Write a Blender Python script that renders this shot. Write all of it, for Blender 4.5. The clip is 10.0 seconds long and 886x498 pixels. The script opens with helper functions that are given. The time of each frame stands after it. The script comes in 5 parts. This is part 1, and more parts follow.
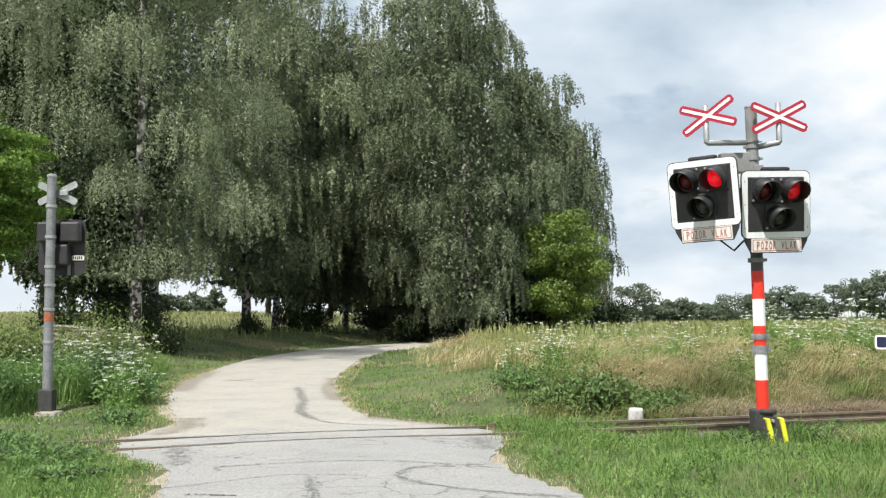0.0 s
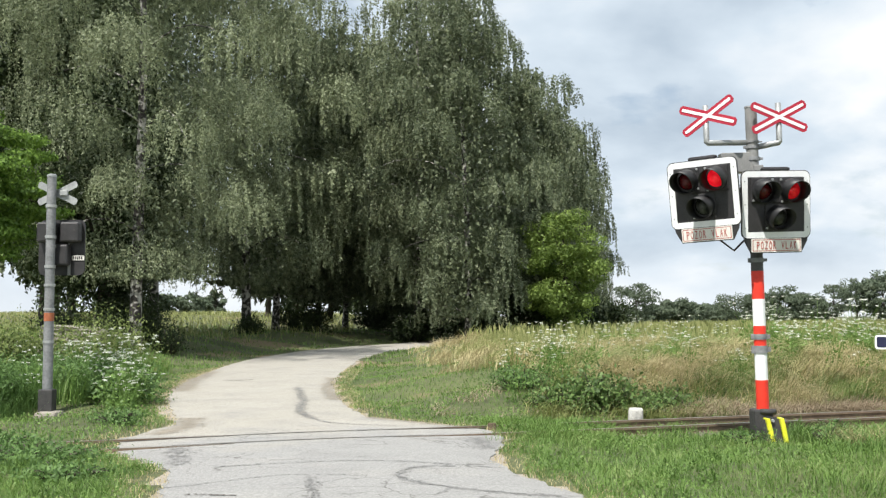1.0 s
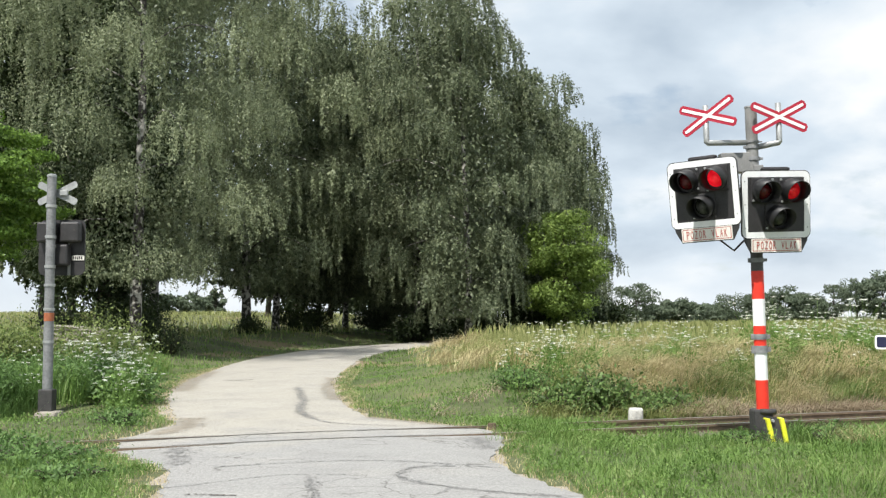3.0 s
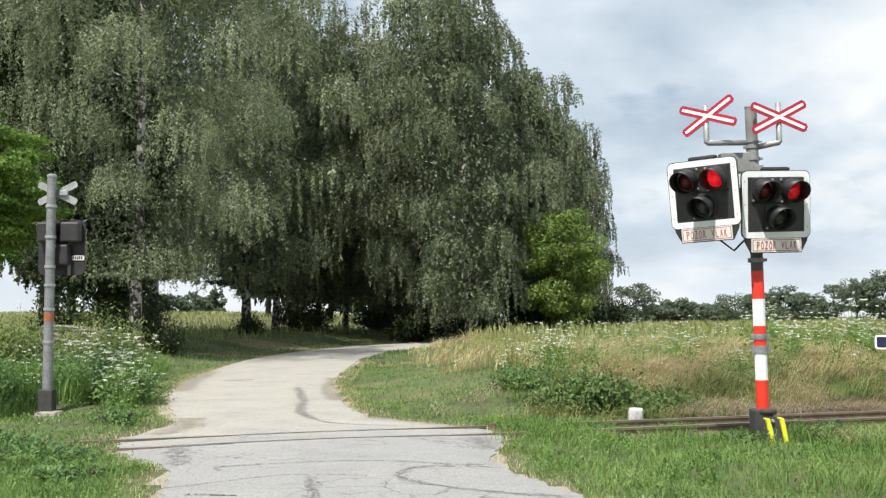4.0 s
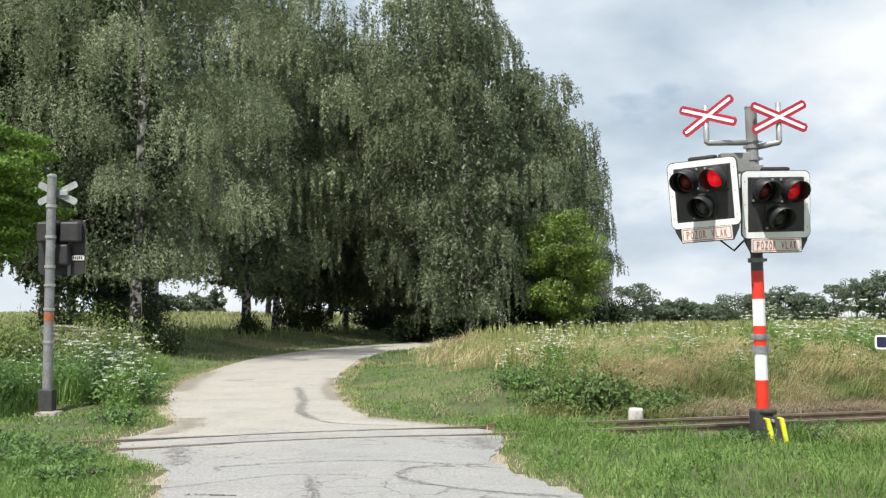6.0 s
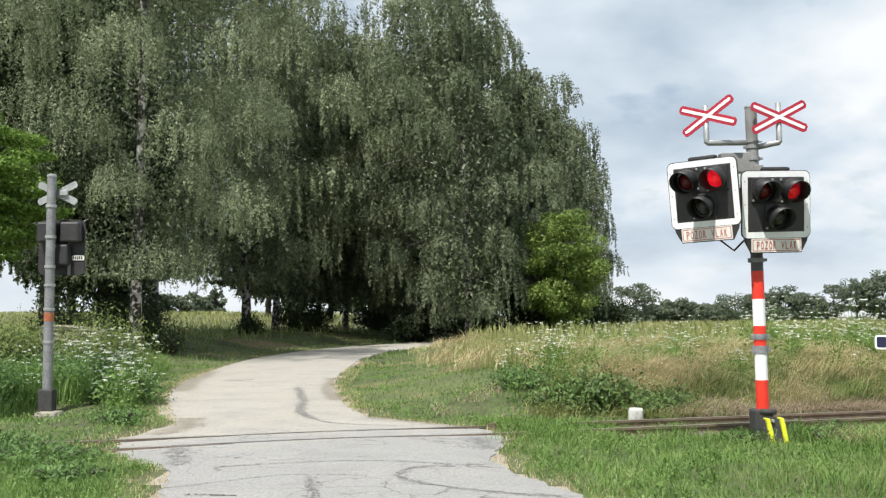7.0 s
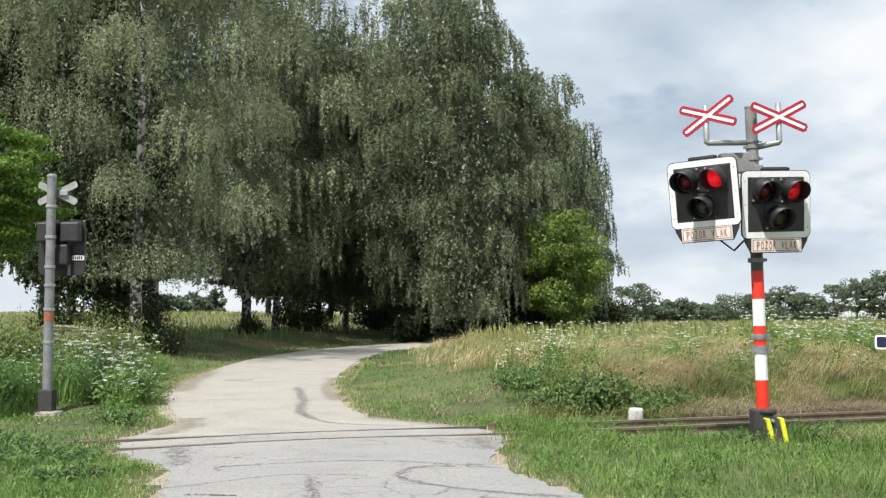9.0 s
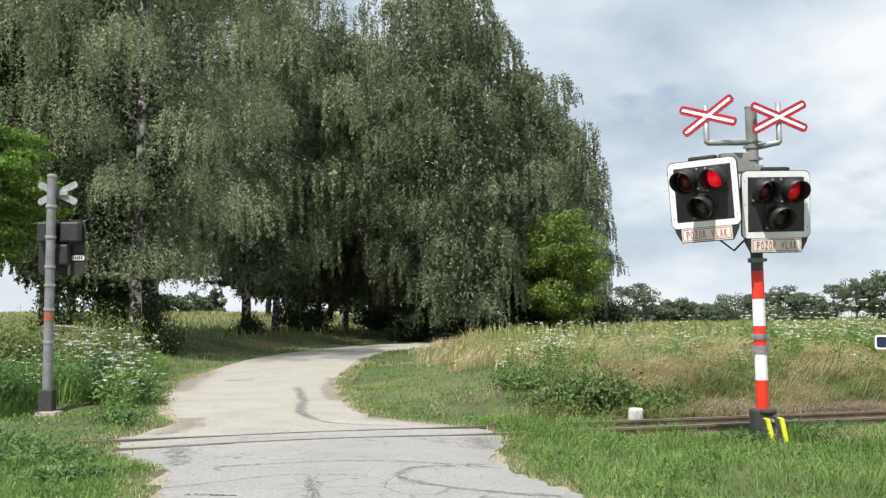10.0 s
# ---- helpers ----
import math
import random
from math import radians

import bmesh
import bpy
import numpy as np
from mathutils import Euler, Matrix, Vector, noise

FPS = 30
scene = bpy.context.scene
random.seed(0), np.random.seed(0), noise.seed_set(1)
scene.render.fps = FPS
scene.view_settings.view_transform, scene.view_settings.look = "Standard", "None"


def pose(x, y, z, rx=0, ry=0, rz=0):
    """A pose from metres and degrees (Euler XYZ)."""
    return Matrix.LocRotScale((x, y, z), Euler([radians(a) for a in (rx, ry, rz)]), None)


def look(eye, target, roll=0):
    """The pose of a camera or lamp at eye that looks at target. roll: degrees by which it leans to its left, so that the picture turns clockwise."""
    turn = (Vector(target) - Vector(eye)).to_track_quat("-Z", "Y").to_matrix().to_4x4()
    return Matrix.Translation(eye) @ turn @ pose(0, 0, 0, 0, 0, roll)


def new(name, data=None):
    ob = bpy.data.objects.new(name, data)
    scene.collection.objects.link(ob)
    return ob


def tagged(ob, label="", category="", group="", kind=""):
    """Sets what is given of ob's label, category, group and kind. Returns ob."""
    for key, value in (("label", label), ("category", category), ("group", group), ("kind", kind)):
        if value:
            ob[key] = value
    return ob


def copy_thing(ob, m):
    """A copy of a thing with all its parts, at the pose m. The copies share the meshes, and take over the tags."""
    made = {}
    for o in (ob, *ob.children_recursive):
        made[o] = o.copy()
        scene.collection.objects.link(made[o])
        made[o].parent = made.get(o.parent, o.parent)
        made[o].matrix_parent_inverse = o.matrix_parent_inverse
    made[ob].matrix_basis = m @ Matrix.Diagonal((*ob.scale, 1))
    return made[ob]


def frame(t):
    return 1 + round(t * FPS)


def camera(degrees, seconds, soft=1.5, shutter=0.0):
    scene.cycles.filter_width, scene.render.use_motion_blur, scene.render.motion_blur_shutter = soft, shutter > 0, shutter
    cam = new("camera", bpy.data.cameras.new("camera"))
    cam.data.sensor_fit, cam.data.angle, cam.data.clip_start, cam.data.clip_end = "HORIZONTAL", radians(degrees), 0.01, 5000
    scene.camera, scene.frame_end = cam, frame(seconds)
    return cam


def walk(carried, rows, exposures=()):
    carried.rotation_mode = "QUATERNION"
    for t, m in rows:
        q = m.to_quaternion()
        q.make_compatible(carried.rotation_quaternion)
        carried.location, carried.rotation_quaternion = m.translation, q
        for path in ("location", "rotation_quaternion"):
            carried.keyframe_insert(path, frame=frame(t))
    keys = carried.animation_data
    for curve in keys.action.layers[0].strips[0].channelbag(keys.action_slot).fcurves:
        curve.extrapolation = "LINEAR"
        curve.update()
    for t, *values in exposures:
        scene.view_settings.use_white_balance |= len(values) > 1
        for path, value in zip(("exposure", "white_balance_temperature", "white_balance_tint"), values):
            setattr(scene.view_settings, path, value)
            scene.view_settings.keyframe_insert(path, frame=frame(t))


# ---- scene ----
cam = camera(43.8, 10.0, 1.3)
VIEW = look((0, 0, 1.35), (0, 10, 1.96))
walk(cam, [(0, VIEW), (10, VIEW)], [(0, 0.46), (2.7, 0.46), (4, 0.42), (7, 0.40), (10, 0.36)])

# ---- light: sun between clouds, high behind the camera ----
SUN_AZ, SUN_EL = radians(209), radians(56)
world = bpy.data.worlds.new("sky")
scene.world = world
world.use_nodes = True


def link(tree, a, b):
    tree.links.new(a, b)


def make_sky():
    t = world.node_tree
    t.nodes.clear()
    N = t.nodes.new
    out, bg = N("ShaderNodeOutputWorld"), N("ShaderNodeBackground")
    sky = N("ShaderNodeTexSky")
    sky.sky_type, sky.sun_disc, sky.sun_elevation, sky.sun_rotation = "NISHITA", False, SUN_EL, SUN_AZ
    dim = N("ShaderNodeMix"); dim.data_type = "RGBA"; dim.blend_type = "MULTIPLY"
    dim.inputs[0].default_value = 1.0
    dim.inputs[7].default_value = (0.1, 0.1, 0.1, 1)
    link(t, sky.outputs[0], dim.inputs[6])
    co, sep = N("ShaderNodeTexCoord"), N("ShaderNodeSeparateXYZ")
    link(t, co.outputs["Generated"], sep.inputs[0])
    up = N("ShaderNodeMath"); up.operation = "MAXIMUM"; up.inputs[1].default_value = 0.0
    add = N("ShaderNodeMath"); add.inputs[1].default_value = 0.34
    link(t, sep.outputs[2], up.inputs[0]); link(t, up.outputs[0], add.inputs[0])
    comb = N("ShaderNodeCombineXYZ")
    for i in (0, 1):
        d = N("ShaderNodeMath"); d.operation = "DIVIDE"
        link(t, sep.outputs[i], d.inputs[0]); link(t, add.outputs[0], d.inputs[1])
        link(t, d.outputs[0], comb.inputs[i])
    n1, n2 = N("ShaderNodeTexNoise"), N("ShaderNodeTexNoise")
    n1.inputs["Scale"].default_value, n1.inputs["Detail"].default_value, n1.inputs["Roughness"].default_value = 2.0, 8, 0.5
    n2.inputs["Scale"].default_value, n2.inputs["Detail"].default_value, n2.inputs["Roughness"].default_value = 3.2, 8, 0.55
    n1.inputs["Distortion"].default_value = 0.15
    shift = N("ShaderNodeMapping"); shift.inputs["Location"].default_value = (3.7, 1.4, 0.6)
    link(t, comb.outputs[0], n1.inputs["Vector"]); link(t, comb.outputs[0], shift.inputs[0]); link(t, shift.outputs[0], n2.inputs["Vector"])
    shade, cover = N("ShaderNodeValToRGB"), N("ShaderNodeValToRGB")
    e = shade.color_ramp.elements
    e[0].position, e[0].color = 0.33, (0.43, 0.525, 0.63, 1)
    e[1].position, e[1].color = 0.63, (0.95, 0.98, 1.0, 1)
    m = e.new(0.50); m.color = (0.68, 0.775, 0.865, 1)
    link(t, n1.outputs[0], shade.inputs[0])
    c = cover.color_ramp.elements
    c[0].position, c[1].position = 0.24, 0.42
    link(t, n2.outputs[0], cover.inputs[0])
    mix = N("ShaderNodeMix"); mix.data_type = "RGBA"
    link(t, cover.outputs[0], mix.inputs[0]); link(t, dim.outputs[2], mix.inputs[6]); link(t, shade.outputs[0], mix.inputs[7])
    low = N("ShaderNodeMapRange")
    for k, v in enumerate((0.0, 0.07, 0.7, 0.0), 1):
        low.inputs[k].default_value = v
    link(t, up.outputs[0], low.inputs[0])
    haze = N("ShaderNodeMix"); haze.data_type = "RGBA"; haze.inputs[7].default_value = (0.90, 0.945, 0.98, 1)
    link(t, low.outputs[0], haze.inputs[0]); link(t, mix.outputs[2], haze.inputs[6])
    link(t, haze.outputs[2], bg.inputs[0]); bg.inputs[1].default_value = 0.77
    link(t, bg.outputs[0], out.inputs[0])


make_sky()
sun_data = bpy.data.lights.new("sun", "SUN")
sun_data.energy, sun_data.angle, sun_data.color = 4.8, radians(0.6), (1.0, 0.965, 0.91)
sun = new("sun", sun_data)
sun.matrix_world = look((60 * math.sin(SUN_AZ), 60 * math.cos(SUN_AZ), 60 * math.tan(SUN_EL)), (0, 0, 0))


# ---- materials ----
def mat(name, dark, light, rough=0.7, scale=8.0, metal=0.0, bump=0.2, fine=60.0, spots=None, glow=0.0, spec=0.5):
    """Two-scale noise between two colours, fine relief; spots: (colour, scale, threshold)."""
    m = bpy.data.materials.new(name)
    m.use_nodes = True
    t = m.node_tree
    N = t.nodes.new
    b = t.nodes["Principled BSDF"]
    co = N("ShaderNodeTexCoord")
    n1, n2 = N("ShaderNodeTexNoise"), N("ShaderNodeTexNoise")
    n1.inputs["Scale"].default_value, n1.inputs["Detail"].default_value = scale, 5
    n2.inputs["Scale"].default_value, n2.inputs["Detail"].default_value = fine, 4
    for n in (n1, n2):
        link(t, co.outputs["Object"], n.inputs["Vector"])
    av = N("ShaderNodeMath"); av.operation = "MULTIPLY_ADD"
    av.inputs[1].default_value = 0.45
    link(t, n2.outputs[0], av.inputs[0])
    hf = N("ShaderNodeMath"); hf.operation = "MULTIPLY"; hf.inputs[1].default_value = 0.6
    link(t, n1.outputs[0], hf.inputs[0]); link(t, hf.outputs[0], av.inputs[2])
    r = N("ShaderNodeValToRGB")
    r.color_ramp.elements[0].position, r.color_ramp.elements[0].color = 0.36, (*dark, 1)
    r.color_ramp.elements[1].position, r.color_ramp.elements[1].color = 0.68, (*light, 1)
    link(t, av.outputs[0], r.inputs[0])
    col = r.outputs[0]
    if spots:
        n3 = N("ShaderNodeTexNoise"); n3.inputs["Scale"].default_value, n3.inputs["Detail"].default_value = spots[1], 6
        link(t, co.outputs["Object"], n3.inputs["Vector"])
        k = N("ShaderNodeValToRGB")
        k.color_ramp.elements[0].position, k.color_ramp.elements[1].position = spots[2], spots[2] + 0.06
        link(t, n3.outputs[0], k.inputs[0])
        mx = N("ShaderNodeMix"); mx.data_type = "RGBA"; mx.inputs[7].default_value = (*spots[0], 1)
        link(t, k.outputs[0], mx.inputs[0]); link(t, col, mx.inputs[6])
        col = mx.outputs[2]
    link(t, col, b.inputs["Base Color"])
    b.inputs["Roughness"].default_value, b.inputs["Metallic"].default_value = rough, metal
    b.inputs["Specular IOR Level"].default_value = spec
    if bump:
        bp = N("ShaderNodeBump"); bp.inputs["Strength"].default_value, bp.inputs["Distance"].default_value = bump, 0.02
        link(t, n2.outputs[0], bp.inputs["Height"]); link(t, bp.outputs[0], b.inputs["Normal"])
    if glow:
        link(t, col, b.inputs["Emission Color"]); b.inputs["Emission Strength"].default_value = glow
    return m


def leaf_mat(name, dark, light, through_light=0.35, rough=0.55, tint=None, patch=0.5, vary=0.6):
    """Leaf or blade: colour varies from piece to piece and over the plant; some light passes through."""
    m = bpy.data.materials.new(name)
    m.use_nodes = True
    t = m.node_tree
    N = t.nodes.new
    b, out = t.nodes["Principled BSDF"], t.nodes["Material Output"]
    g, co, n = N("ShaderNodeNewGeometry"), N("ShaderNodeTexCoord"), N("ShaderNodeTexNoise")
    n.inputs["Scale"].default_value, n.inputs["Detail"].default_value = (0.8, 2) if patch <= 0.9 else (1.6, 3)
    link(t, co.outputs["Object"], n.inputs["Vector"])
    ma = N("ShaderNodeMath"); ma.operation = "MULTIPLY_ADD"; ma.inputs[1].default_value = vary
    nh = N("ShaderNodeMath"); nh.operation = "MULTIPLY_ADD"; nh.inputs[1].default_value = patch; nh.inputs[2].default_value = 0.25 - 0.5 * patch + 0.5 * (0.6 - vary)
    link(t, n.outputs[0], nh.inputs[0]); link(t, g.outputs["Random Per Island"], ma.inputs[0]); link(t, nh.outputs[0], ma.inputs[2])
    r = N("ShaderNodeValToRGB")
    r.color_ramp.elements[0].position, r.color_ramp.elements[0].color = 0.15, (*dark, 1)
    r.color_ramp.elements[1].position, r.color_ramp.elements[1].color = 0.85, (*light, 1)
    if tint:
        e = r.color_ramp.elements.new(0.72); e.color = (*light, 1)
        r.color_ramp.elements[2].color = (*tint, 1)
    link(t, ma.outputs[0], r.inputs[0]); link(t, r.outputs[0], b.inputs["Base Color"])
    b.inputs["Roughness"].default_value = rough
    b.inputs["Specular IOR Level"].default_value = 0.35
    tr, mx = N("ShaderNodeBsdfTranslucent"), N("ShaderNodeMixShader")
    mx.inputs[0].default_value = through_light
    link(t, r.outputs[0], tr.inputs[0]); link(t, b.outputs[0], mx.inputs[1]); link(t, tr.outputs[0], mx.inputs[2]); link(t, mx.outputs[0], out.inputs[0])
    return m


M_SOIL = mat("soil", (0.045, 0.055, 0.022), (0.12, 0.135, 0.05), 0.95, 0.35, bump=0.6, fine=9, spots=((0.19, 0.15, 0.08), 0.22, 0.56))
M_PATCH = mat("asphalt_patch", (0.165, 0.163, 0.157), (0.25, 0.245, 0.235), 0.9, 3, bump=0.35, fine=50)
M_SAND = mat("road_edge_sand", (0.24, 0.21, 0.165), (0.38, 0.335, 0.27), 0.95, 3, bump=0.5, fine=30)
M_CRACK = mat("joint_dirt", (0.045, 0.04, 0.034), (0.10, 0.088, 0.07), 0.95, 8)
M_RAIL = mat("rusty_rail", (0.12, 0.085, 0.06), (0.23, 0.17, 0.12), 0.75, 6, metal=0.2, bump=0.3)
M_RAILTOP = mat("rail_head", (0.22, 0.19, 0.16), (0.36, 0.32, 0.28), 0.45, 5, metal=0.7, bump=0.05)
M_SLEEPER = mat("sleeper_wood", (0.05, 0.038, 0.028), (0.12, 0.095, 0.075), 0.9, 5)
M_BALLAST = mat("ballast", (0.07, 0.06, 0.05), (0.2, 0.175, 0.15), 0.95, 10)
M_GALV = mat("galvanised_steel", (0.30, 0.31, 0.31), (0.46, 0.47, 0.46), 0.5, 6, metal=0.55, bump=0.08, fine=40)
M_POLE = mat("dull_zinc", (0.15, 0.155, 0.16), (0.29, 0.295, 0.30), 0.6, 5, metal=0.3, bump=0.12, fine=30)
M_POLESHADE = mat("pole_grey_shadowed", (0.045, 0.044, 0.044), (0.085, 0.083, 0.08), 0.5, 5, metal=0.1, bump=0.1)
M_GALVDARK = mat("weathered_pole_paint", (0.17, 0.17, 0.165), (0.27, 0.27, 0.26), 0.55, 5, metal=0.2, bump=0.1)
M_RED = mat("red_paint", (0.62, 0.028, 0.015), (0.78, 0.045, 0.022), 0.42, 7, bump=0.05)
M_WHITE = mat("white_paint", (0.72, 0.73, 0.73), (0.84, 0.85, 0.85), 0.45, 6, bump=0.05, spots=((0.5, 0.47, 0.42), 9, 0.72))
M_SIGNRED = mat("sign_red", (0.33, 0.012, 0.03), (0.42, 0.02, 0.045), 0.4, 8, bump=0.03)
M_BLACK = mat("black_enamel", (0.018, 0.017, 0.018), (0.038, 0.036, 0.037), 0.5, 9, bump=0.08, spots=((0.06, 0.055, 0.05), 14, 0.66))
M_HOOD = mat("hood_black", (0.008, 0.008, 0.009), (0.02, 0.02, 0.021), 0.5, 10, bump=0.06)
M_RUBBER = mat("black_rubber", (0.025, 0.025, 0.026), (0.055, 0.053, 0.05), 0.75, 10, bump=0.25)
M_YELLOW = mat("yellow_reflector", (0.62, 0.62, 0.02), (0.78, 0.80, 0.06), 0.4, 10, bump=0.1)
M_CLEAR = mat("grey_lens", (0.03, 0.032, 0.03), (0.07, 0.075, 0.07), 0.12, 20, bump=0.25, fine=90)
M_LENSOFF = mat("dark_red_lens", (0.07, 0.004, 0.006), (0.15, 0.010, 0.013), 0.2, 20, bump=0.3, fine=70)
M_LETTER = mat("faded_red_letter", (0.36, 0.07, 0.055), (0.46, 0.11, 0.09), 0.6, 20, bump=0.0)
M_PLATE = mat("plate_white", (0.64, 0.62, 0.57), (0.78, 0.76, 0.70), 0.5, 8, bump=0.03)
M_NAVY = mat("navy_plate", (0.012, 0.014, 0.045), (0.022, 0.024, 0.07), 0.4, 8, bump=0.03)
M_RUST = mat("rust_orange", (0.28, 0.08, 0.035), (0.38, 0.13, 0.06), 0.8, 12)
M_STONE = mat("pale_stone", (0.36, 0.35, 0.32), (0.62, 0.61, 0.57), 0.9, 12, bump=0.5, fine=40)
M_CONCRETE = mat("weathered_concrete", (0.2, 0.18, 0.15), (0.36, 0.33, 0.28), 0.92, 10, bump=0.5)
M_BIRCH = mat("birch_bark", (0.20, 0.19, 0.175), (0.52, 0.50, 0.46), 0.85, 3, bump=0.5, fine=14, spots=((0.035, 0.031, 0.027), 5.0, 0.44))
M_BARK = mat("dark_bark", (0.035, 0.03, 0.024), (0.10, 0.085, 0.065), 0.95, 5, bump=0.7, fine=18)
L_BIRCH = leaf_mat("birch_leaf", (0.066, 0.09, 0.043), (0.32, 0.36, 0.21), 0.28, 0.52, patch=0.95, vary=0.5)
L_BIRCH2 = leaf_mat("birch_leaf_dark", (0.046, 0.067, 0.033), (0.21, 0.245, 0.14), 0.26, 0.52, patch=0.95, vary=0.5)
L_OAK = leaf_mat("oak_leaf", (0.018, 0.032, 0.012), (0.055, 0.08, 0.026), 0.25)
L_MAPLE = leaf_mat("maple_leaf", (0.055, 0.11, 0.016), (0.19, 0.31, 0.05), 0.38, patch=0.9)
L_BRIGHT = leaf_mat("linden_leaf", (0.09, 0.15, 0.028), (0.28, 0.38, 0.09), 0.4, patch=0.9)
L_BUSH = leaf_mat("bramble_leaf", (0.08, 0.12, 0.03), (0.23, 0.28, 0.09), 0.35)
# distance haze is put into this leaf colour: greyer green, little contrast
L_FAR = leaf_mat("haze_greyed_leaf", (0.06, 0.085, 0.052), (0.14, 0.175, 0.11), 0.3)
L_GRASS = leaf_mat("green_grass", (0.06, 0.125, 0.024), (0.20, 0.32, 0.08), 0.35, tint=(0.28, 0.34, 0.13), patch=1.0, vary=0.42)
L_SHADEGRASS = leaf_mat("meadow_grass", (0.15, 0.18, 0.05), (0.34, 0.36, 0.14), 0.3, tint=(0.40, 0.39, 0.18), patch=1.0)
L_STRAW = leaf_mat("dry_straw", (0.32, 0.27, 0.13), (0.60, 0.52, 0.30), 0.25)
L_BROWN = leaf_mat("dead_brown_grass", (0.24, 0.18, 0.12), (0.50, 0.41, 0.29), 0.2)
L_NETTLE = leaf_mat("nettle_leaf", (0.055, 0.115, 0.03), (0.16, 0.27, 0.08), 0.33)
L_BRAMBLE = leaf_mat("dark_bramble_leaf", (0.045, 0.09, 0.022), (0.16, 0.25, 0.07), 0.33)
L_FLOWER = leaf_mat("white_blossom", (0.66, 0.68, 0.58), (0.86, 0.87, 0.80), 0.3)


def road_mat():
    """Old asphalt: grey and crazed before the track, dusted with pale sand beyond it."""
    m = bpy.data.materials.new("worn_asphalt")
    m.use_nodes = True
    t = m.node_tree
    N = t.nodes.new
    b, co = t.nodes["Principled BSDF"], N("ShaderNodeTexCoord")

    def noise_at(scale, detail, rough=0.5):
        n = N("ShaderNodeTexNoise")
        n.inputs["Scale"].default_value, n.inputs["Detail"].default_value, n.inputs["Roughness"].default_value = scale, detail, rough
        link(t, co.outputs["Object"], n.inputs["Vector"])
        return n.outputs[0]

    def spread(value, a, b2, lo, hi):
        r = N("ShaderNodeMapRange")
        for k, v in enumerate((a, b2, lo, hi), 1):
            r.inputs[k].default_value = v
        link(t, value, r.inputs[0])
        return r.outputs[0]

    def calc(op, p, q):
        n = N("ShaderNodeMath"); n.operation = op
        for k, v in enumerate((p, q)):
            if isinstance(v, float):
                n.inputs[k].default_value = v
            else:
                link(t, v, n.inputs[k])
        return n.outputs[0]

    def blend(kind, fac, p, q):
        n = N("ShaderNodeMix"); n.data_type, n.blend_type = "RGBA", kind
        for k, v in ((0, fac), (6, p), (7, q)):
            if isinstance(v, tuple):
                n.inputs[k].default_value = (*v, 1)
            elif isinstance(v, float):
                n.inputs[k].default_value = v
            else:
                link(t, v, n.inputs[k])
        return n.outputs[2]

    sep = N("ShaderNodeSeparateXYZ"); link(t, co.outputs["Object"], sep.inputs[0])
    beyond = calc("SUBTRACT", sep.outputs[1], calc("MULTIPLY", sep.outputs[0], 0.381))
    beyond = calc("ADD", beyond, spread(noise_at(0.9, 4), 0.3, 0.7, -1.1, 1.1))
    col = blend("MIX", spread(beyond, 12.0, 14.0, 0.0, 1.0), (0.315, 0.31, 0.297), (0.385, 0.362, 0.315))
    # grey worn tracks and pale dust in broad soft patches
    col = blend("MIX", spread(noise_at(1.3, 6, 0.6), 0.48, 0.72, 0.0, 0.55), col, (0.25, 0.246, 0.237))
    col = blend("MIX", spread(noise_at(0.5, 5, 0.6), 0.52, 0.75, 0.0, 0.5), col, (0.42, 0.40, 0.36))
    # aggregate
    grain = noise_at(38.0, 5, 0.75)
    col = blend("MULTIPLY", 1.0, col, spread(grain, 0.3, 0.7, 0.72, 1.22))
    v = N("ShaderNodeTexVoronoi"); v.inputs["Scale"].default_value = 55
    link(t, co.outputs["Object"], v.inputs["Vector"])
    col = blend("MULTIPLY", 1.0, col, spread(v.outputs[0], 0.1, 0.7, 1.1, 0.85))
    # fine crazing where the old surface has failed
    bend = N("ShaderNodeTexNoise"); bend.inputs["Scale"].default_value, bend.inputs["Detail"].default_value = 2.6, 4
    link(t, co.outputs["Object"], bend.inputs["Vector"])
    warp = N("ShaderNodeVectorMath"); warp.operation = "MULTIPLY_ADD"; warp.inputs[1].default_value = (0.7, 0.7, 0.0)
    link(t, bend.outputs[1], warp.inputs[0]); link(t, co.outputs["Object"], warp.inputs[2])
    edge = N("ShaderNodeTexVoronoi"); edge.feature = "DISTANCE_TO_EDGE"; edge.inputs["Scale"].default_value = 2.1
    link(t, warp.outputs[0], edge.inputs["Vector"])
    crack = spread(edge.outputs[0], 0.006, 0.022, 0.75, 0.0)
    crack = calc("MULTIPLY", crack, spread(noise_at(0.8, 3), 0.45, 0.6, 0.0, 1.0))
    crack = calc("MULTIPLY", crack, spread(beyond, 12.0, 17.0, 1.0, 0.25))
    col = blend("MIX", crack, col, (0.11, 0.105, 0.095))
    link(t, col, b.inputs["Base Color"])
    b.inputs["Roughness"].default_value, b.inputs["Specular IOR Level"].default_value = 0.9, 0.3
    bp = N("ShaderNodeBump"); bp.inputs["Strength"].default_value, bp.inputs["Distance"].default_value = 0.5, 0.012
    link(t, calc("SUBTRACT", grain, crack), bp.inputs["Height"]); link(t, bp.outputs[0], b.inputs["Normal"])
    return m


M_ROAD = road_mat()


